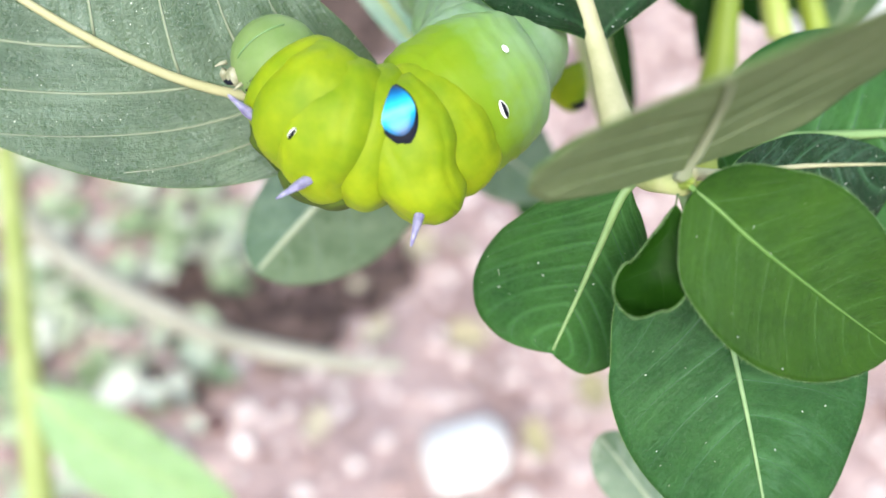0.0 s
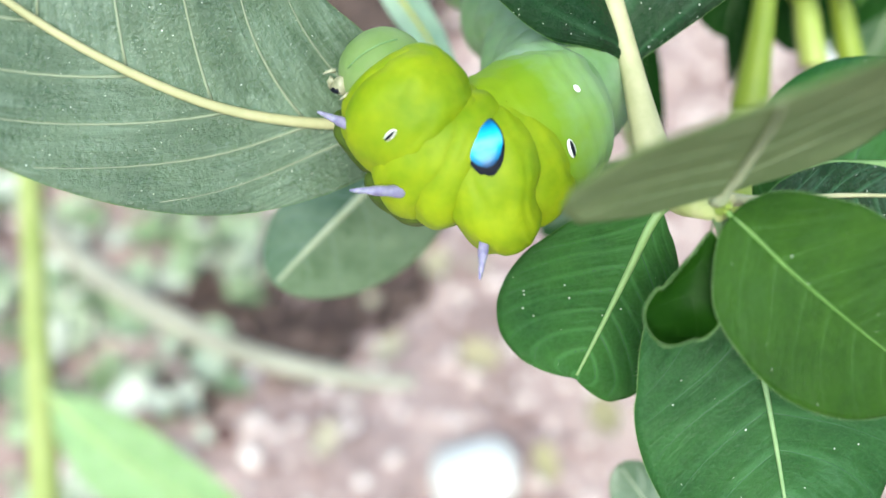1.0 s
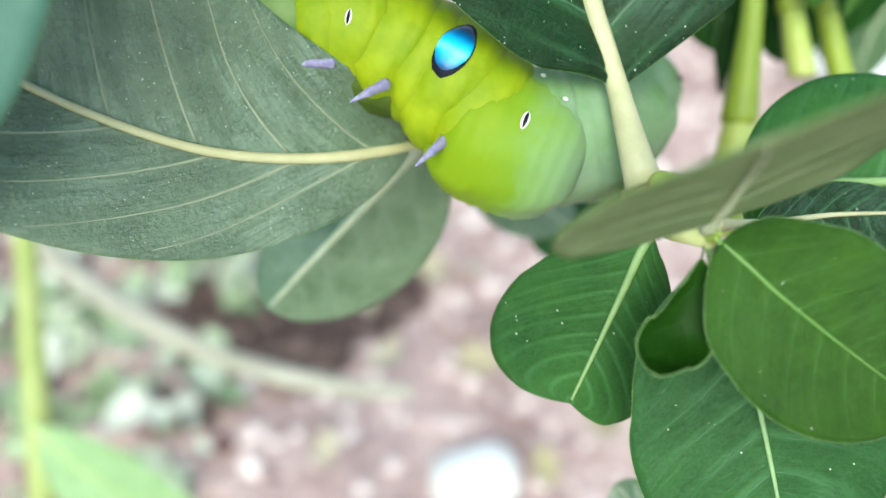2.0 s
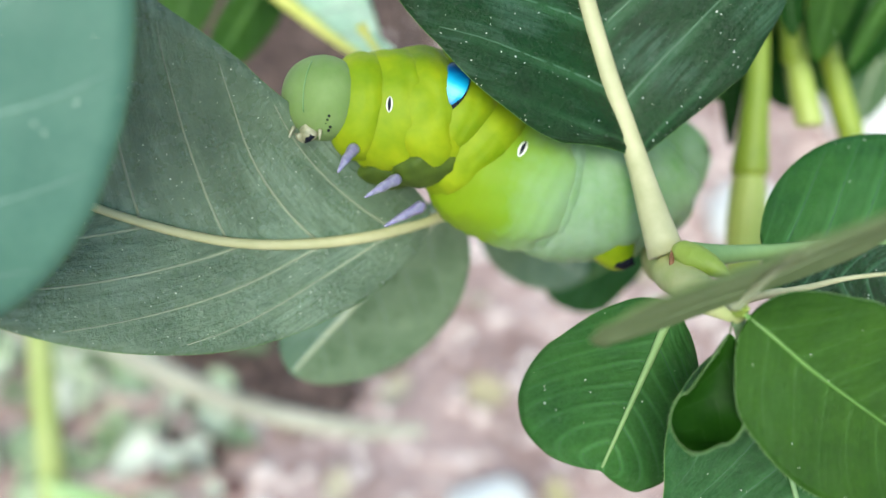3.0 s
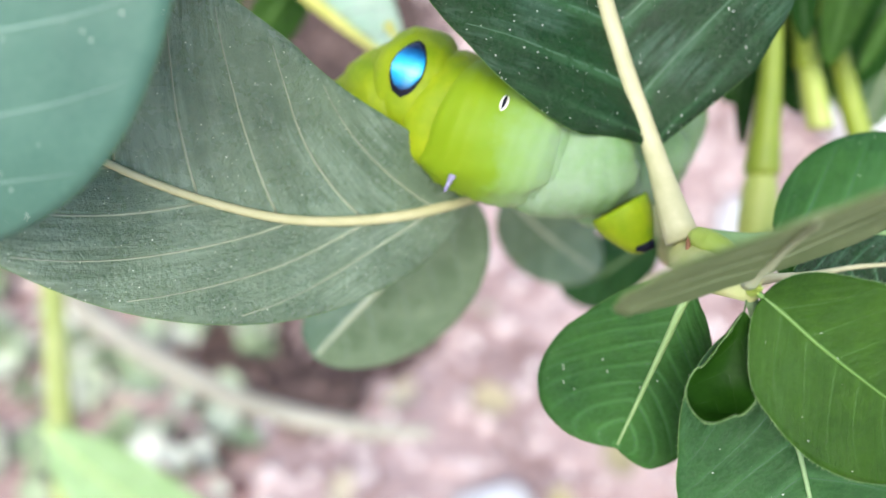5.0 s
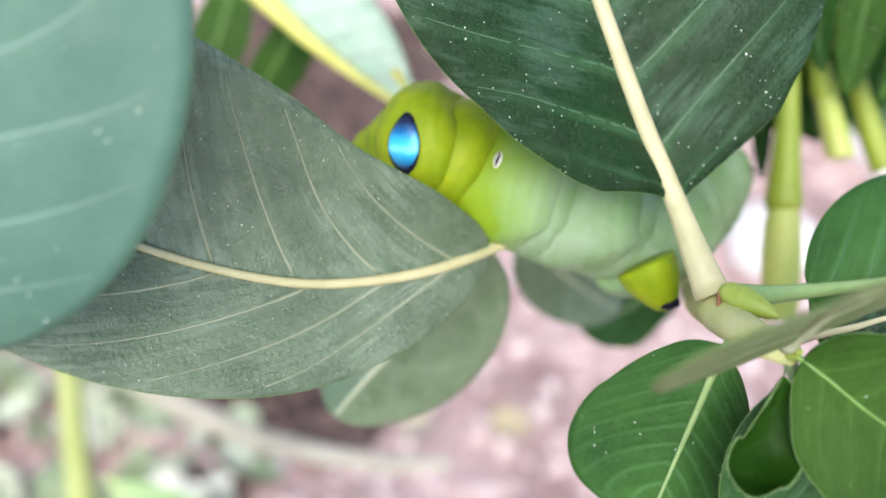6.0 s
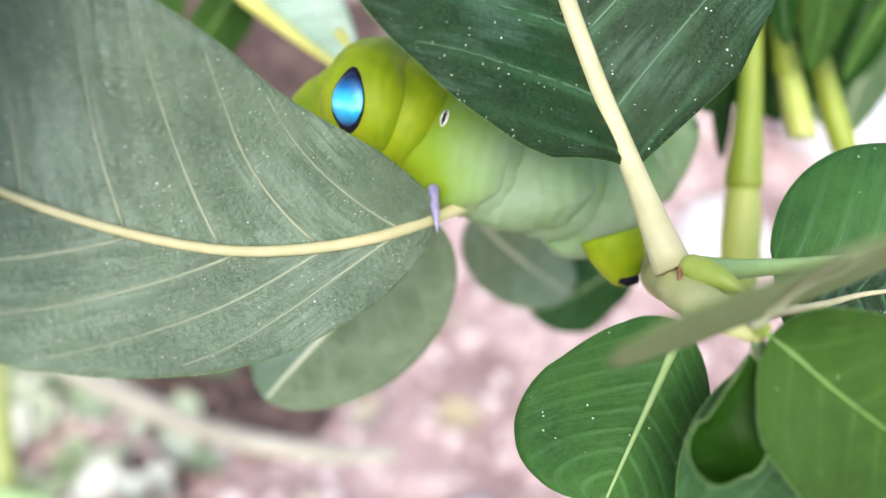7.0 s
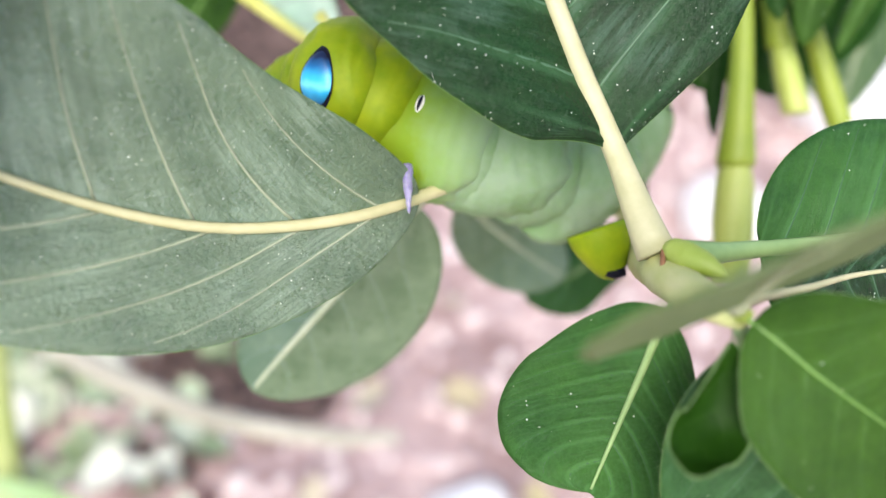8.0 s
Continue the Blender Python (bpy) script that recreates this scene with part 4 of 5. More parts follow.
def tube(bm, points, radii, sides=10, flat=1.0, up=Vector((0, 0, 1))):
    """A round tube through points; flat: its height across up over its width."""
    rings = []
    for i, p in enumerate(points):
        t = (points[min(i + 1, len(points) - 1)] - points[max(i - 1, 0)]).normalized()
        a = t.cross(up)
        a = a.normalized() if a.length > 1e-4 else t.orthogonal().normalized()
        b = a.cross(t).normalized()
        rings.append([bm.verts.new(p + (a * math.cos(k) + b * math.sin(k) * flat) * radii[i])
                      for k in [2 * math.pi * j / sides for j in range(sides)]])
    for r0, r1 in zip(rings, rings[1:]):
        for j in range(sides):
            bm.faces.new((r0[j], r0[(j + 1) % sides], r1[(j + 1) % sides], r1[j]))
    bm.faces.new(rings[0][::-1])
    bm.faces.new(rings[-1])


def leaf(plant, name, mid, blade, left, right, dl, dr, rib, curl, mat, veins, taper=0.0, quilt=0.08, label="", wave=0.12, seed=0, sweep=(1.3, 1.3), fwd=0.06, rim=0):
    """A leaf on a plant: blade with thickness, midrib running on as its stalk, and side veins. mid: the midrib from the stalk's
    foot to the tip; blade: where on it the blade begins; left, right: half width, place and bluntness of the widest part;
    dl, dr: the way each half spreads; curl: its bend in radians; sweep: how far the side veins run forward; quilt: how far the blade swells between the veins."""
    pts = [Vector(p) * MM for p in mid]
    foot = pts[0]
    ns, nv = 64, 14
    dl, dr = Vector(dl).normalized(), Vector(dr).normalized()
    tangent0 = (pts[-1] - pts[0]).normalized()
    normal0 = tangent0.cross(dr)
    if normal0.z < 0:
        normal0 = -normal0
    normal0.normalize()

    def width(s, side):
        w, p, q = side
        if taper:
            w *= min(1, s / taper) ** 0.9 if s < taper else 1
        return w * MM * max(math.sin(math.pi * min(s, 1.0) ** p), 0.0) ** q

    def phase(s, v, side):
        """Counts the side veins along the blade; whole numbers lie on a vein."""
        uneven = 0.42 * noise.noise(Vector((s * 3.7 + 2.1 * len(name), side * 5.3, veins * 1.7)))
        return s * (veins + 1) + 0.25 + uneven - v * sweep[0 if side < 0 else 1] - 0.25 * v * v

    def where(s, v, side):
        """s along the blade, v from the midrib (0) to the margin (1)."""
        d, half, c = (dl, left, curl[0]) if side < 0 else (dr, right, curl[1])
        k = blade + (1 - blade) * s
        p = spline(pts, k)
        t = (spline(pts, min(k + 0.01, 1)) - spline(pts, max(k - 0.01, 0))).normalized()
        across = (d - t * d.dot(t)).normalized()
        n = across.cross(t)
        if n.dot(normal0) < 0:
            n = -n
        w = width(s, half)
        c *= 1 - 0.75 * s ** 4
        lateral = phase(s, v, side) % 1.0
        swell = quilt * MM * math.sin(math.pi * lateral) * math.sin(math.pi * min(v * 1.05, 1)) ** 0.7 * min(w / (4 * MM), 1)
        rip = wave * MM * v * v * noise.noise(Vector((s * 9 + seed, side * 3.7, seed * 1.3))) * 2
        if abs(c) < 1e-3:
            out, rise = v, 0.0
        else:
            out, rise = math.sin(c * v) / c, (1 - math.cos(c * v)) / c
        m = (n * math.cos(c * v) - across * math.sin(c * v)).normalized()
        return p + across * (w * out) + n * (w * rise) + m * (swell + rip) + t * (w * v * v * fwd), m

    bm = bmesh.new()
    grid = {}
    th = 0.16 * MM
    uv = bm.loops.layers.uv.new("vein")
    coords = {}
    for i in range(ns + 1):
        s = i / ns
        s = 0.5 - 0.5 * math.cos(math.pi * (0.04 + 0.96 * s))
        for j in range(-nv, nv + 1):
            v = abs(j) / nv
            p, n = where(s, v, -1 if j < 0 else 1)
            fade = th * (1 - 0.6 * v)
            for k in (0, 1):
                vert = bm.verts.new(p + n * (fade if k else -fade))
                grid[i, j, k] = vert
                coords[vert] = (phase(s, v, -1 if j < 0 else 1), v)
    for i in range(ns):
        for j in range(-nv, nv):
            bm.faces.new((grid[i, j, 1], grid[i, j + 1, 1], grid[i + 1, j + 1, 1], grid[i + 1, j, 1]))
            bm.faces.new((grid[i, j, 0], grid[i + 1, j, 0], grid[i + 1, j + 1, 0], grid[i, j + 1, 0]))
        for j in (-nv, nv):
            bm.faces.new((grid[i, j, 0], grid[i, j, 1], grid[i + 1, j, 1], grid[i + 1, j, 0]))
    for i in (0, ns):
        for j in range(-nv, nv):
            bm.faces.new((grid[i, j, 0], grid[i, j + 1, 0], grid[i, j + 1, 1], grid[i, j, 1]))
    for f in bm.faces:
        for lp in f.loops:
            lp[uv].uv = coords[lp.vert]
    bmesh.ops.recalc_face_normals(bm, faces=bm.faces)
    body = part("leaf", bm, MATS[mat], plant, label, at=foot)
    # midrib and stalk
    bm = bmesh.new()
    ks = [i / 40 for i in range(40)]
    lift = [normal0 * ((0.45 * rib * MM + 0.1 * MM) * min(1, max(0, (k - blade) * 8))) for k in ks]
    tube(bm, [spline(pts, k) - foot + l for k, l in zip(ks, lift)],
         [rib * MM * (1.0 - 0.8 * k ** 0.8) * (1 + 0.4 * max(0, 1 - k / 0.11)) for k in ks], 10, 0.75)
    part("midrib", bm, VEIN[mat], body)
    for side in (-1, 1):
        for a in range(veins):
            s0 = (a + 0.75) / (veins + 1)
            bm = bmesh.new()
            line, rad = [], []
            for b in range(13):
                v = 0.02 + 0.9 * b / 12
                s = s0
                for again in range(5):
                    s += (a + 1 - phase(s, v, side)) / (veins + 1)
                if not 0.0 < s < 0.97:
                    break
                p, n = where(s, v, side)
                line.append(p - foot + n * (th * 0.95))
                rad.append(rib * MM * (0.12 * (1 - v) + 0.025) * (1.4 if mat == "pale" else 1.0))
            if len(line) > 3:
                tube(bm, line, rad, 6, 0.4)
                part("side_vein", bm, SIDEVEIN[mat], body)
            else:
                bm.free()
    if rim:
        bm = bmesh.new()
        rnd = random.Random(len(mid) * 7 + veins)
        hairs = bmesh.new()
        for side in (-1, 1):
            ring = []
            for i in range(70):
                s = 0.5 - 0.5 * math.cos(math.pi * (0.05 + 0.945 * i / 69))
                p, n = where(s, 1.0, side)
                ring.append(p - foot)
                if rim > 1:
                    for h in range(4):
                        q, m = where(min(s + 0.003 * h + rnd.uniform(0, 0.004), 0.998), 1.0, side)
                        q0, m0 = where(min(s, 0.998), 0.9, side)
                        way = ((q - q0).normalized() + Vector((rnd.uniform(-0.5, 0.5), rnd.uniform(-0.5, 0.5), rnd.uniform(-0.5, 0.5)))).normalized()
                        side_way = way.orthogonal().normalized() * (0.018 * MM)
                        b0 = q - foot
                        a1, a2, a3 = (hairs.verts.new(b0 + Matrix.Rotation(k * 2.094, 3, way) @ side_way) for k in range(3))
                        tipv = hairs.verts.new(b0 + way * (rnd.uniform(0.18, 0.38) * MM))
                        for f in ((a1, a2, tipv), (a2, a3, tipv), (a3, a1, tipv)):
                            hairs.faces.new(f)
            tube(bm, ring, [0.032 * MM] * len(ring), 6)
        part("margin", bm, VEIN["fresh"], body, "thin pale leaf margin")
        if rim > 1:
            tagged(part("margin_hairs", hairs, VEIN["blue"], body), "", "", "", "stuff")
        else:
            hairs.free()
    return body


def empty(name, m, label, category, group=""):
    ob = new(name)
    ob.matrix_world = m
    ob.empty_display_size = 0.01
    return tagged(ob, label, category, group)


# ---- ground ----
def ground():
    m, nodes, links, p = material("dry_soil")
    n = noisy(nodes, links, 14, 8, 0.7)
    r = ramp(nodes, [(0.3, (0.12, 0.075, 0.068)), (0.5, (0.40, 0.285, 0.265)), (0.7, (0.62, 0.49, 0.45))])
    links.new(n.outputs[0], r.inputs[0])
    links.new(r.outputs[0], p.inputs["Base Color"])
    p.inputs["Roughness"].default_value = 0.95
    n2 = noisy(nodes, links, 90, 6)
    bump(nodes, links, n2.outputs[0], 0.6, 0.01, p.inputs["Normal"])
    bm = bmesh.new()
    xs = [-300, -20, -3, -1] + [-0.6 + 0.05 * i for i in range(25)] + [1, 3, 20, 300]
    ys = [-300, -20, -3, -1] + [-0.2 + 0.05 * i for i in range(29)] + [2, 4, 20, 300]
    g = [[bm.verts.new((x, y, 0.006 * noise.noise(Vector((x * 9, y * 9, 0))) if abs(x) < 1 and abs(y) < 1.3 else 0)) for x in xs] for y in ys]
    for a, b in zip(g, g[1:]):
        for i in range(len(xs) - 1):
            bm.faces.new((a[i], a[i + 1], b[i + 1], b[i]))
    ob = part("ground", bm, m, None)
    tagged(ob, "dry pinkish brown soil with gravel and litter", "ground", "", "structure")


ground()

# ---- the plant ----
PLANT = empty("desert_rose_shrub", AXES, "green shrub shoot with glossy rounded leaves and cream ribs", "shrub")
BUD = soft_material("yellow_green_stalk_skin", (0.15, 0.23, 0.012), (0.24, 0.31, 0.03), 90, 0.5, 0, 0.2)


def rod(owner, name, plan, mat, label=""):
    line = [Vector(p) * MM for p, r in plan]
    rad = [r * MM for p, r in plan]
    at = [0.0]
    for a, b in zip(line, line[1:]):
        at.append(at[-1] + (b - a).length)
    ks = [i / 48 for i in range(49)]
    bm = bmesh.new()
    tube(bm, [spline(line, k) for k in ks], [float(np.interp(k * at[-1], at, rad)) for k in ks], 14)
    return part(name, bm, mat, owner, label)


rod(PLANT, "stem", STEM, BARK, "cream green fleshy stem")
BUD_SKIN = soft_material("lime_bud_skin", (0.20, 0.29, 0.03), (0.33, 0.40, 0.09), 200, 0.5, 0, 0.25)
SCAR = soft_material("reddish_brown_scar", (0.16, 0.07, 0.03), (0.30, 0.15, 0.07), 900, 0.7)
rod(PLANT, "side_bud", [((19.3, 0.9, -67.0), 0.4), ((19.8, 0.8, -66.2), 0.95), ((20.5, 0.3, -65.2), 1.1), ((21.3, -0.2, -64.3), 0.9), ((22.0, -0.7, -63.5), 0.5), ((22.4, -1.0, -63.1), 0.12)], BUD_SKIN, "plump lime green side bud")
rod(PLANT, "leaf_scar", [((19.2, 1.2, -66.6), 0.12), ((18.9, 0.3, -66.0), 0.2), ((18.8, -0.9, -65.6), 0.2), ((19.0, -2.0, -65.6), 0.12)], SCAR, "reddish brown leaf scar")
for tip in ((20.6, -2.6, -56.6), (21.3, -2.9, -56.4), (20.9, -3.3, -56.2)):
    rod(PLANT, "shoot_tip", [((20.9, -3.1, -58.2), 0.3), ((0.5 * (tip[0] + 20.9), 0.5 * (tip[1] - 3.1), -57.2), 0.42), (tip, 0.1)], BUD_SKIN)
SHEATH = soft_material("pale_stalk_sheath", (0.26, 0.35, 0.04), (0.42, 0.48, 0.14), 70, 0.5, 0, 0.2)
for plan, sheath in ((STALK_A, SHEATH_A), (STALK_B, SHEATH_B), (STALK_C, None)):
    stalk = rod(PLANT, "bud_stalk", plan, BUD, "yellow green jointed bud stalk")
    if sheath:
        rod(stalk, "sheath", sheath, SHEATH, "paler flared lower joint")
LEAF = {}
for spec in LEAVES:
    LEAF[spec["name"]] = leaf(PLANT, **spec)


# ---- weeds, twig, stones and litter on the ground ----
WEED = empty("weed", AXES, "slender yellow green weed with one soft broad leaf", "weed")
WEED_SKIN = soft_material("pale_weed_skin", (0.26, 0.31, 0.08), (0.36, 0.40, 0.14), 60, 0.6)
rod(WEED, "stem", WEED_STEM, WEED_SKIN)
WEED_BLADE = leaf(WEED, "weed", [p for p, r in WEED_LEAF], 0.05, (12, 0.9, 0.6), (12, 0.9, 0.6), (0.6, 0.7, 0.3), (-0.6, -0.7, -0.2), 0.8, (0.2, 0.2), "light", 5)
TWIG_GREEN = soft_material("beige_grey_twig_skin", (0.29, 0.275, 0.21), (0.40, 0.375, 0.30), 60, 0.6)
TWIG_THING = empty("twig", AXES, "arching beige grey bare twig above the soil", "twig")
rod(TWIG_THING, "twig_rod", TWIG, TWIG_GREEN)
for i in (1, 2, 3):
    bm = bmesh.new()
    bmesh.ops.create_icosphere(bm, subdivisions=3, radius=1)
    for v in bm.verts:
        v.co *= 1 + 0.2 * noise.noise(v.co * 2)
        v.co *= 3.4 * MM
    bmesh.ops.translate(bm, verts=bm.verts, vec=Vector(TWIG[i][0]) * MM)
    part("knot", bm, TWIG_GREEN, TWIG_THING)


def islands(name, spots, stops, rough=0.9):
    """A material whose colour differs from piece to piece."""
    m, nodes, links, p = material(name)
    geo = nodes.new("ShaderNodeNewGeometry")
    r = ramp(nodes, stops)
    links.new(geo.outputs["Random Per Island"], r.inputs[0])
    n = noisy(nodes, links, spots)
    mix = nodes.new("ShaderNodeMixRGB")
    mix.blend_type, mix.inputs[0].default_value = "OVERLAY", 0.5
    links.new(r.outputs[0], mix.inputs[1])
    links.new(n.outputs[0], mix.inputs[2])
    links.new(mix.outputs[0], p.inputs["Base Color"])
    p.inputs["Roughness"].default_value = rough
    return m


def pebble(verts, faces, c, r, rnd):
    k = len(verts)
    turn = Euler((rnd.uniform(0, 6), rnd.uniform(0, 6), rnd.uniform(0, 6))).to_matrix()
    for x, y, z in ((1, 0, 0), (-1, 0, 0), (0, 1, 0), (0, -1, 0), (0, 0, 1), (0, 0, -1)):
        v = turn @ Vector((x * rnd.uniform(0.7, 1.2), y * rnd.uniform(0.6, 1.1), z * rnd.uniform(0.5, 0.9)))
        verts.append((c[0] + v.x * r, c[1] + v.y * r, c[2] + v.z * r * 0.7))
    for a, b, d in ((0, 2, 4), (2, 1, 4), (1, 3, 4), (3, 0, 4), (2, 0, 5), (1, 2, 5), (3, 1, 5), (0, 3, 5)):
        faces.append((k + a, k + b, k + d))


def gravel(name, label, count, area, sizes, stops, keep=None, seed=1):
    rnd = random.Random(seed)
    verts, faces = [], []
    while count:
        x, y = rnd.uniform(*area[:2]), rnd.uniform(*area[2:])
        if keep and not keep(x, y, rnd):
            count -= 1
            continue
        r = rnd.uniform(*sizes) * rnd.uniform(0.5, 1)
        pebble(verts, faces, (x, y, r * 0.25 + 0.004 * noise.noise(Vector((x * 9, y * 9, 0)))), r, rnd)
        count -= 1
    me = bpy.data.meshes.new(name)
    me.from_pydata(verts, [], faces)
    me.materials.append(islands(name + "_stone", 200, stops))
    return tagged(new(name, me), label, "gravel", "", "stuff")


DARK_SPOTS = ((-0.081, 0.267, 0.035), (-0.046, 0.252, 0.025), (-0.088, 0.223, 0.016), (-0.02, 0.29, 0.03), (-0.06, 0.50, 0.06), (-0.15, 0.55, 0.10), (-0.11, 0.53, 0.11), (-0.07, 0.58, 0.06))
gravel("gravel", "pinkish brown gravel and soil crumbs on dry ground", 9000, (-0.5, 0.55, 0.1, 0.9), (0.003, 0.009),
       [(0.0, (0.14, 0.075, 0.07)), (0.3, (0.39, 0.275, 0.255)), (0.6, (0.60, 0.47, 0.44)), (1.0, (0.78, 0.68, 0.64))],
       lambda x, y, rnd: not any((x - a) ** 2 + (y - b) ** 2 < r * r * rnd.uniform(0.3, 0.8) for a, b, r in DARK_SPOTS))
gravel("dark_crumbs", "dark brown crumbs lying in patches", 26000, (-0.25, 0.1, 0.18, 0.66), (0.003, 0.008),
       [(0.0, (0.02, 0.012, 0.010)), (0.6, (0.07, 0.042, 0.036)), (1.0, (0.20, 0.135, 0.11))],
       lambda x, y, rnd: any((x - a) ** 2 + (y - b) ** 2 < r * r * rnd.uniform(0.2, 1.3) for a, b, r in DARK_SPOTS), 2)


def scrap(verts, faces, c, size, rnd):
    """A dry curled leaf scrap."""
    k = len(verts)
    a = rnd.uniform(0, 6.28)
    tilt = Euler((rnd.uniform(-0.5, 0.5), rnd.uniform(-0.5, 0.5), a)).to_matrix()
    for i in range(7):
        s = i / 6
        w = 0.36 * math.sin(math.pi * (0.06 + 0.88 * s)) ** 0.7
        for j in (-1, 0, 1):
            v = tilt @ Vector((s - 0.5, w * j, 0.12 * abs(j) + 0.2 * (s - 0.5) ** 2))
            verts.append((c[0] + v.x * size, c[1] + v.y * size, c[2] + v.z * size))
    for i in range(6):
        for j in (0, 1):
            q = k + i * 3 + j
            faces.append((q, q + 1, q + 4, q + 3))


def litter(name, label, count, area, sizes, stops, seed):
    rnd = random.Random(seed)
    verts, faces = [], []
    for i in range(count):
        size = rnd.uniform(*sizes)
        scrap(verts, faces, (rnd.uniform(*area[:2]), rnd.uniform(*area[2:]), 0.008 + 0.3 * size * rnd.random()), size, rnd)
    me = bpy.data.meshes.new(name)
    me.from_pydata(verts, [], faces)
    me.materials.append(islands(name + "_skin", 100, stops, 0.7))
    return tagged(new(name, me), label, "litter", "", "stuff")


litter("pale_litter", "pale dry leaf scraps heaped on the soil", 420, (-0.36, -0.07, 0.16, 0.36), (0.008, 0.022),
       [(0.0, (0.12, 0.17, 0.07)), (0.3, (0.26, 0.33, 0.19)), (0.65, (0.38, 0.42, 0.30)), (1.0, (0.50, 0.51, 0.43))], 5)
litter("straw_litter", "straw coloured leaf scraps on the soil", 16, (-0.05, 0.12, 0.16, 0.34), (0.008, 0.024),
       [(0.0, (0.28, 0.25, 0.12)), (0.5, (0.38, 0.32, 0.2)), (1.0, (0.46, 0.4, 0.3))], 6)


def stone(x, y, rx, ry, rz, turn, seed, label):
    bm = bmesh.new()
    bmesh.ops.create_icosphere(bm, subdivisions=4, radius=1)
    for v in bm.verts:
        c = v.co.copy()
        c = Vector([math.copysign(abs(q) ** 0.78, q) for q in c])
        c *= 1 + 0.22 * noise.noise(c * 1.3 + Vector((seed, 0, 0))) + 0.03 * noise.noise(c * 5)
        v.co = Vector((c.x * rx, c.y * ry, c.z * rz))
    ob = part("white_stone", bm, CHALK, None)
    ob.matrix_world = pose(x, y, rz * 0.55, 0, 0, turn)
    return tagged(ob, label, "stone", "white stones on the soil")


CHALK = soft_material("chalky_white_stone", (0.55, 0.53, 0.50), (0.85, 0.83, 0.80), 40, 0.8, 0, 0.3, 200)
stone(0.037, 0.188, 0.018, 0.013, 0.012, 20, 1, "blocky chalk white stone lying on gravel")
stone(0.185, 0.366, 0.022, 0.022, 0.014, 5, 2, "small rounded chalk white stone on the soil")
stone(0.30, 0.47, 0.06, 0.05, 0.03, 30, 3, "large pale white stone lying on the soil")


# ---- the caterpillar ----
CAT = empty("caterpillar", AXES, "yellow green hawk moth caterpillar with a blue eye spot", "caterpillar")


def segment(name, rx, ry, rz, mat, rings=0, label="", lobe=0.0, wrinkle=0.03):
    """A body ring: x along the body, z towards the side that bears the marks. Millimetres."""
    bm = bmesh.new()
    n, m = 48, 60
    rows = []
    square = {"body_segment": 0.62, "head": 0.86}.get(name, 0.58)
    for i in range(n + 1):
        a = math.pi * i / n
        cx = -math.copysign(abs(math.cos(a)) ** (1.0 if name == "head" else 0.8), math.cos(a))
        cr = math.sin(a) ** square
        if rings:
            cr *= 1 - 0.012 * (1 - abs(cx)) ** 0.3 * (1 + math.cos(2 * rings * math.pi * cx))
        row = []
        for j in range(m):
            b = 2 * math.pi * j / m
            y, z = math.cos(b), math.sin(b)
            k = 1 + lobe * max(0, y - 0.1 * z) ** 3 * (1 - 0.5 * abs(cx))
            q = Vector((cx * 1.6, y * 1.5, z * 1.5 + rx + ry))
            bend = 1.4 * noise.noise(q * 0.9)
            fold = 1 - abs(noise.noise(Vector((cx * 1.5 + bend, y * 1.3 + 0.5 * bend, z * 1.3 + ry * 3))))
            fine = noise.noise(Vector((cx * 7 + 2 * bend, y * 2.5, z * 2.5 + rx)))
            wob = 1 + 0.024 * noise.noise(q) + (wrinkle * (0.5 - fold ** 7) + 0.3 * wrinkle * fine) * (1 - abs(cx) ** 3)
            pinch = 1 - (1.3 * lobe * max(0, y) ** 2 + 1.2 * lobe * max(0, -y) ** 2)
            drift = 0.0 if name == "head" else 0.22 * rx * noise.noise(Vector((y * 1.7 + ry * 5, z * 1.7, rx * 3))) * max(0.0, 1 - (abs(z) / 0.78) ** 4)
            row.append(bm.verts.new(((cx * rx * pinch + drift) * MM, y * ry * MM * cr * k * wob, z * rz * MM * cr * k * wob)))
        rows.append(row)
    for r0, r1 in zip(rows, rows[1:]):
        for j in range(m):
            bm.faces.new((r0[j], r1[j], r1[(j + 1) % m], r0[(j + 1) % m]))
    bmesh.ops.remove_doubles(bm, verts=bm.verts, dist=1e-6)
    bmesh.ops.recalc_face_normals(bm, faces=bm.faces)
    return part(name, bm, mat, CAT, label)


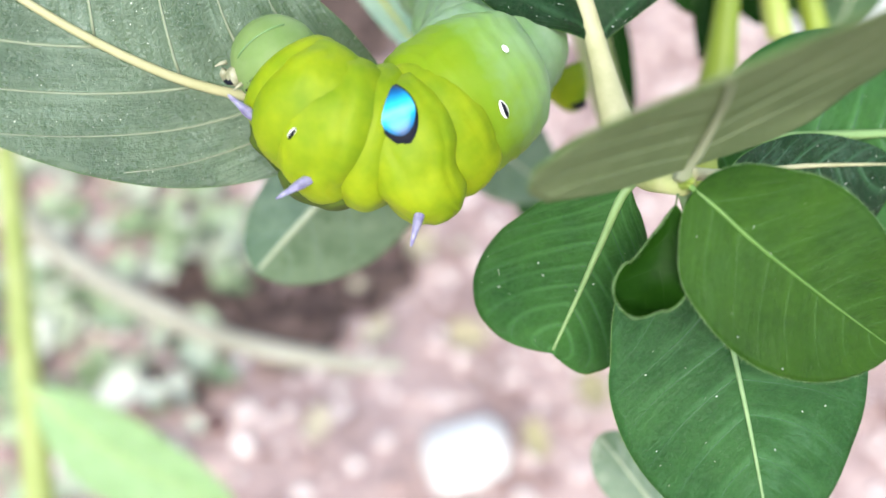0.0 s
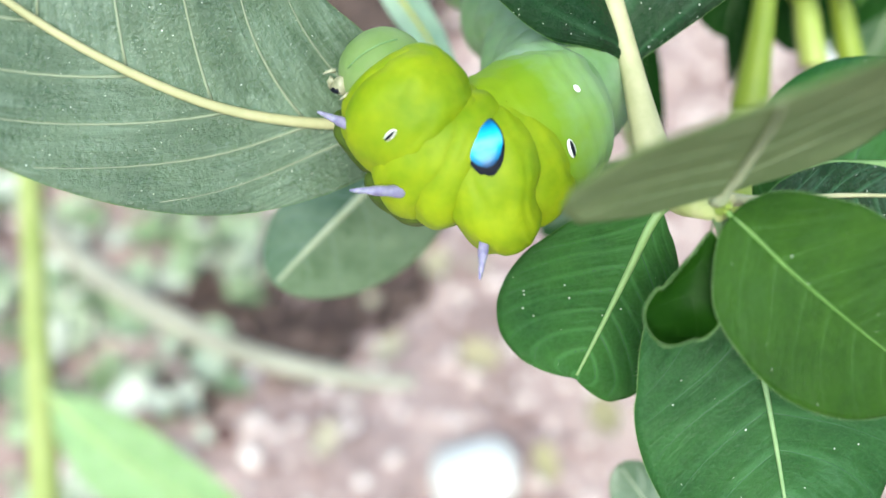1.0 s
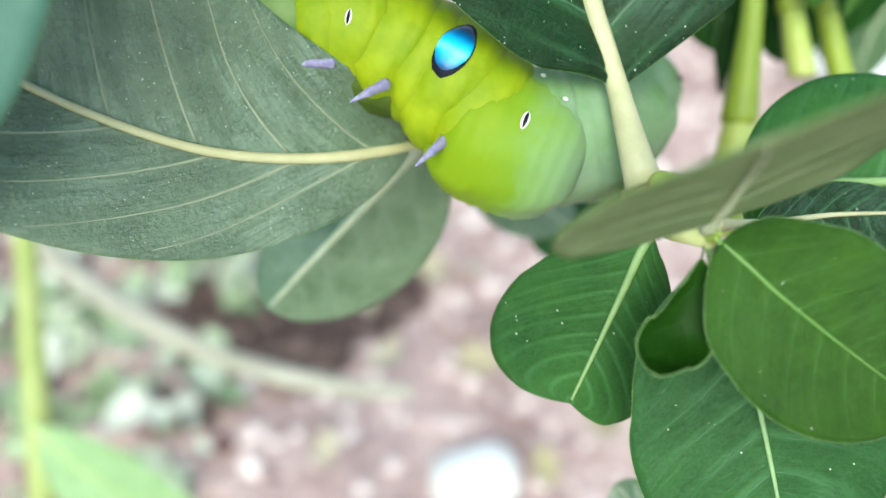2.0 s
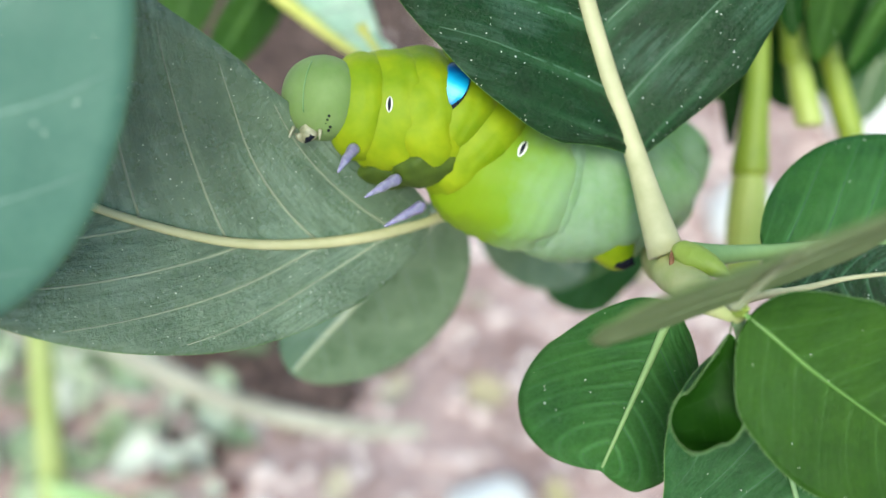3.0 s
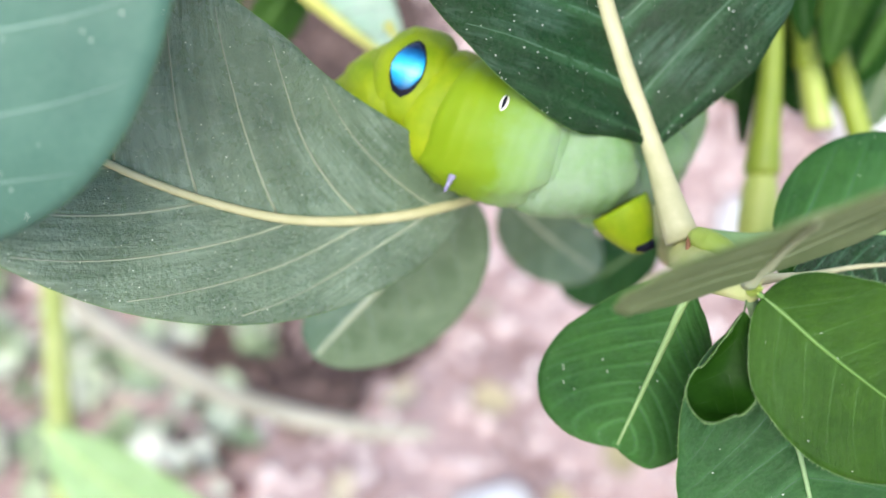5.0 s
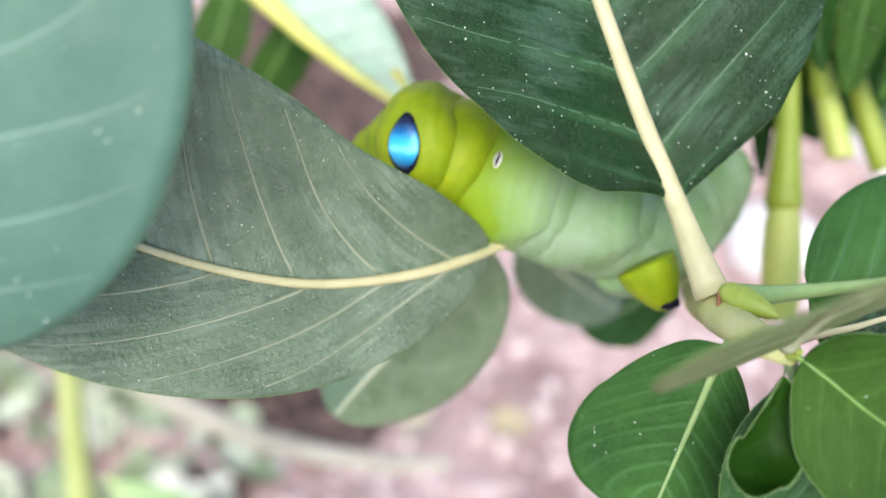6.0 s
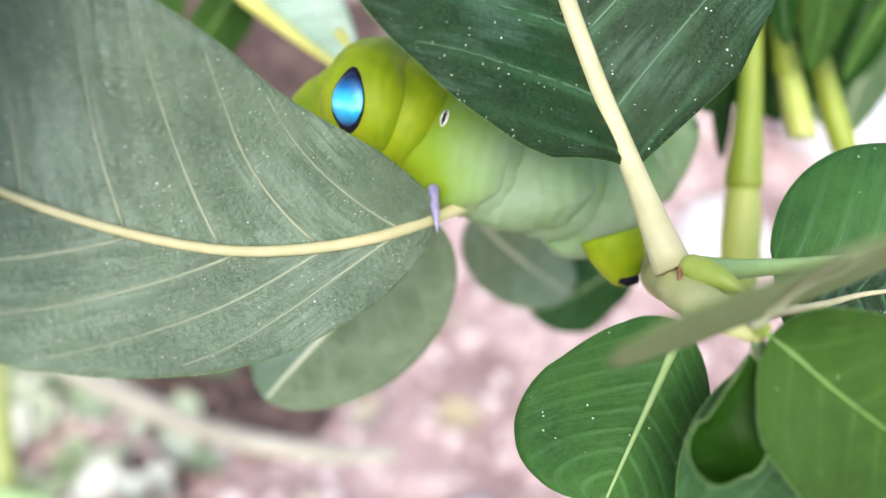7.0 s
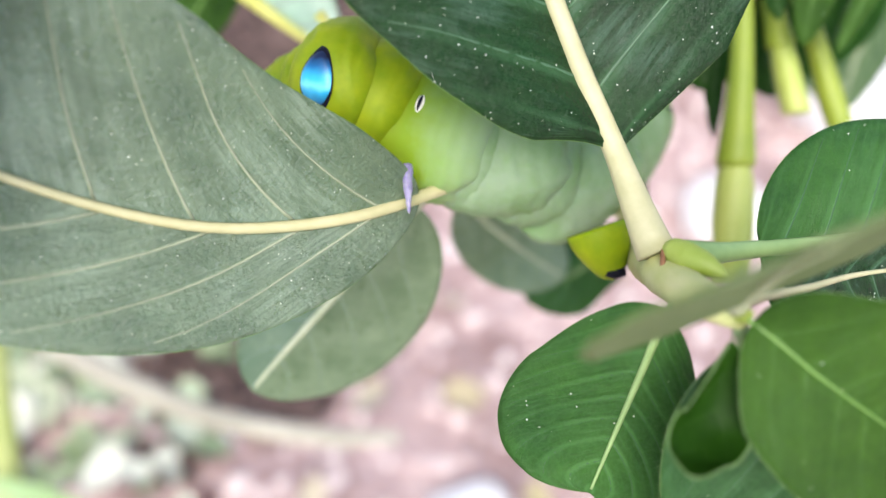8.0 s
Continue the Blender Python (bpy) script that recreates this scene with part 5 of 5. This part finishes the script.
SEG = {
    "head": segment("head", 3.25, 3.4, 3.15, SKIN_HEAD, 0, "smooth grey green head", 0.0, 0.0),
    "nb_zero": segment("skin_fold", 2.6, 4.35, 3.75, SKIN_YELLOW, 0, "", 0.05, 0.028),
    "first": segment("thorax_segment", 4.0, 5.0, 4.5, SKIN_YELLOW, 0, "", 0.08, 0.04),
    "nb_one": segment("skin_fold", 3.2, 4.9, 4.5, SKIN_YELLOW, 0, "", 0.08, 0.028),
    "second": segment("thorax_segment", 4.0, 5.2, 4.9, SKIN_YELLOW, 0, "", 0.14, 0.04),
    "nb_two": segment("skin_fold", 3.0, 5.3, 4.9, SKIN_YELLOW, 0, "", 0.1, 0.028),
    "third": segment("thorax_segment", 4.2, 5.7, 5.5, SKIN_YELLOW, 0, "", 0.16, 0.04),
    "nb_three": segment("skin_fold", 3.7, 5.75, 5.3, SKIN_YELLOW, 0, "", 0.08, 0.028),
    "a_one": segment("body_segment", 6.4, 6.3, 5.75, SKIN_TURN, 5, "", 0.0, 0.035),
    "ab_one": segment("body_segment", 4.4, 6.05, 5.5, SKIN_PALE, 3, "", 0.0, 0.02),
    "ab_two": segment("body_segment", 4.4, 5.5, 5.5, SKIN_PALE, 3, "", 0.0, 0.02),
    "ab_three": segment("body_segment", 4.4, 5.5, 5.5, SKIN_PALE, 3, "", 0.0, 0.02),
    "a_two": segment("body_segment", 6.4, 6.1, 5.7, SKIN_PALE, 4, "", 0.0, 0.028),
    "a_three": segment("body_segment", 6.4, 5.6, 5.6, SKIN_PALE, 4, "", 0.0, 0.028),
    "a_four": segment("body_segment", 6.4, 5.5, 5.5, SKIN_PALE, 4, "", 0.0, 0.028),
    "a_five": segment("body_segment", 6.4, 5.4, 5.4, SKIN_PALE, 4, "", 0.0, 0.028),
}


HEAD_LINE = soft_material("pale_head_seam", (0.13, 0.25, 0.09), (0.19, 0.32, 0.14), 300, 0.4)
JAW = soft_material("brown_green_mouth", (0.14, 0.15, 0.07), (0.42, 0.40, 0.28), 900, 0.4)


def face(head):
    """Mouth, jaws and tiny eyes on the lower front of the head; y points down to the mouth."""
    bm = bmesh.new()
    tube(bm, [Vector(p) * 1.1 * MM for p in ((0.3, 2.4, 1.2), (0.6, 2.8, 1.1), (0.8, 3.15, 0.95), (0.9, 3.4, 0.8))], [0.75 * MM, 0.75 * MM, 0.5 * MM, 0.2 * MM], 12)
    part("mouth", bm, JAW, head)
    for k in (-1, 1):
        bm = bmesh.new()
        tube(bm, [Vector(p) * 1.1 * MM for p in ((0.7 + 0.45 * k, 2.9, 1.4), (0.8 + 0.3 * k, 3.25, 1.3), (0.8 + 0.05 * k, 3.5, 1.1))], [0.35 * MM, 0.28 * MM, 0.08 * MM], 8)
        part("jaw", bm, BLACK if k < 0 else JAW, head)
        bm = bmesh.new()
        tube(bm, [Vector(p) * 1.1 * MM for p in ((0.6 + 0.95 * k, 2.5, 1.4), (0.65 + 1.05 * k, 2.9, 1.55), (0.7 + 1.1 * k, 3.3, 1.55))], [0.18 * MM, 0.13 * MM, 0.05 * MM], 8)
        part("feeler", bm, JAW, head)
    for a in range(5):
        bm = bmesh.new()
        bmesh.ops.create_icosphere(bm, subdivisions=2, radius=0.11 * MM)
        bmesh.ops.translate(bm, verts=bm.verts, vec=Vector((-1.1 + 0.15 * (a % 3), 1.7 + 0.22 * a, 2.2 - 0.2 * a)) * 1.1 * MM)
        part("small_eye", bm, BLACK, head)
    bm = bmesh.new()
    tube(bm, [Vector((0.5 + 0.2 * math.sin(k * 2), -2.1 + 3.7 * k, 2.9 * math.sqrt(max(1 - ((-2.1 + 3.7 * k) / 3.1) ** 2 - 0.03, 0.05)))) * 1.1 * MM for k in [i / 16 for i in range(17)]], [0.05 * MM] * 17, 6)
    part("seam", bm, HEAD_LINE, head)


face(SEG["head"])


def disc(owner, name, mat, r, z, rx, ry, thick=0.25, point=0.0, x=0.0, y=0.0, tail=1.0):
    """A domed mark on the side of a body ring of radius r, at x along and y across."""
    bm = bmesh.new()
    n, m = 8, 40
    top = bm.verts.new((0, 0, 0))
    rows = []
    def lay(u, w):
        px, py = x + u, y + w
        return Vector((px, py, math.sqrt(max(r * r - py * py - 0.12 * px * px, 0.1)) + z)) * MM
    top.co = lay(0, 0) + Vector((0, 0, thick * MM))
    for i in range(1, n + 1):
        f = i / n
        row = []
        for j in range(m):
            a = 2 * math.pi * j / m
            k = 1 + point * (max(0, -math.sin(a)) ** 5 + tail * max(0, math.sin(a)) ** 5)
            row.append(bm.verts.new(lay(math.cos(a) * rx * f, math.sin(a) * ry * f * k) + Vector((0, 0, thick * MM * math.sqrt(max(1 - f * f, 0))))))
        rows.append(row)
    for j in range(m):
        bm.faces.new((top, rows[0][j], rows[0][(j + 1) % m]))
        for r0, r1 in zip(rows, rows[1:]):
            bm.faces.new((r0[j], r1[j], r1[(j + 1) % m], r0[(j + 1) % m]))
    return part(name, bm, mat, owner)


# added dark olive lumps: painted shade of the hollow under the thorax
BELLY_SHADE = soft_material("dark_olive_belly_shade", (0.030, 0.055, 0.006), (0.070, 0.105, 0.012), 500, 0.6, 0.2, 0.3, 400)
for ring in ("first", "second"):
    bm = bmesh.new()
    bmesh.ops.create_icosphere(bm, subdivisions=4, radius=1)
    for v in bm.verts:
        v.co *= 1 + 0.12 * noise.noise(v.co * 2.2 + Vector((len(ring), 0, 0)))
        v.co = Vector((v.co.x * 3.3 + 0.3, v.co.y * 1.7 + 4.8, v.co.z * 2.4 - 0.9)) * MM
    part("belly_shade", bm, BELLY_SHADE, SEG[ring], "dark olive lump standing for shade between the legs")


disc(SEG["third"], "eye_spot_rim", BLACK, 5.6, -0.02, 1.52, 2.3, 0.26, 0.3, 0.0, 0.05, 0.6)
disc(SEG["third"], "eye_spot", BLUE_EYE, 5.6, 0.06, 1.42, 2.05, 0.3, 0.25, 0.0, -0.02, 0.3)
for s, r in (("first", 4.5), ("a_one", 5.7)):
    g = 0.8 if s == "first" else 1.0
    disc(SEG[s], "breathing_hole_rim", WHITE, r, 0.02, 0.34 * g, 0.72 * g, 0.2, 0.1)
    disc(SEG[s], "breathing_hole", BLACK, r, 0.1, 0.19 * g, 0.66 * g, 0.2, 0.1)


disc(SEG["a_four"], "breathing_hole", BLACK, 5.5, 0.1, 0.14, 0.6, 0.2, 0.1, -3.6, 1.4)


for s, spots in (("a_one", ((-2.5, -3.5),)), ("ab_one", ((0.0, -3.3),)), ("a_two", ((1.0, -3.5), (-2.0, -3.4), (2.6, -2.2))), ("a_three", ((0.5, -3.5), (-2.4, -3.3)))):
    for x, y in spots:
        disc(SEG[s], "white_dot", WHITE, 5.6, {"a_one": 0.47, "ab_one": 0.3, "a_two": 0.34}.get(s, 0.05), 0.22, 0.26, 0.12, 0.0, x, y)


def claw(name, length):
    """A jointed leg along x, ending in a claw."""
    bm = bmesh.new()
    pts = [Vector(((length + 1.3) * MM * k - 1.3 * MM, 0, 0.25 * MM * math.sin(k * 2.5))) for k in [i / 12 for i in range(13)]]
    tube(bm, pts, [MM * (0.42 * (1 - k ** 1.5) ** 0.8 + 0.06) * (1 + 0.08 * math.sin(k * 15)) for k in [i / 12 for i in range(13)]], 10)
    return part("leg", bm, LEG, CAT, "violet grey jointed leg")


for n, l in (("leg_front", 2.3), ("leg_middle", 2.7), ("leg_rear", 2.9)):
    SEG[n] = claw(n, l)


bm = bmesh.new()
ks = [i / 14 for i in range(15)]
tube(bm, [Vector((4.6 * MM * k - 1.4 * MM, 0, 0)) for k in ks], [MM * (2.7 - 1.0 * k + 0.12 * math.sin(k * 7)) * math.sqrt(max(1.02 - max(0, k - 0.45) ** 2 / 0.3025, 0.02)) for k in ks], 16)
SEG["proleg"] = part("proleg", bm, SKIN_YELLOW, CAT, "stout yellow clasping leg")
bm = bmesh.new()
tube(bm, [Vector((MM * x, MM * y, 0.8 * MM)) for x, y in ((2.2, -0.6), (2.6, 0.1), (2.8, 0.9))], [0.5 * MM, 0.62 * MM, 0.4 * MM], 8)
part("clasp_hooks", bm, BLACK, SEG["proleg"])


def motions():
    """The caterpillar turns round to the leaf and creeps behind it; the leaf that it pulls gives way."""
    foot = LEAF["cut"].location
    walk(LEAF["cut"], [(t, pose(foot.x + dx * MM, foot.y + dy * MM, foot.z, 0, 0, a)) for t, dx, dy, a in CUT_MOVES])
    base = LEAF["top"].location
    walk(LEAF["top"], [(t, pose(base.x, base.y, base.z, 0, 0, a)) for t, a in TOP_TURNS])
    root = LEAF["front"].location
    walk(LEAF["front"], [(t, pose(root.x + dx * MM, root.y + dy * MM, root.z)) for t, dx, dy in [(0, -20, 6), (1.2, -16, 5)] + FRONT_MOVES])
    root = LEAF["edge"].location
    hinge = Vector((-0.92, -0.36, 0.22)).normalized()
    walk(LEAF["edge"], [(t, Matrix.Translation(root) @ Matrix.Rotation(radians(a), 4, hinge)) for t, a in ((0, 0), (1.2, -0.5), (2.3, -1), (3.5, -2.4), (4.7, -2.2), (5.8, -0.8), (6.5, -1.5), (7, -1), (7.5, 2), (8, -1.5))])
    root = WEED_BLADE.location
    walk(WEED_BLADE, [(t, pose(root.x + dx * MM, root.y + dy * MM, root.z)) for t, dx, dy in ((0, 6, -2), (1.2, 8, -3), (2.3, 4, -6), (4.0, 6, -6), (4.5, 9, 17), (4.7, 0, 6), (5.8, 8, 4), (6.0, 12, 4), (6.5, 0, 0), (8, 0, 0))])
    for n, rows in BODY.items():
        walk(SEG[n], [(t, pose(x * MM, y * MM, z * MM, rx, ry, rz)) for t, x, y, z, rx, ry, rz in rows])


motions()
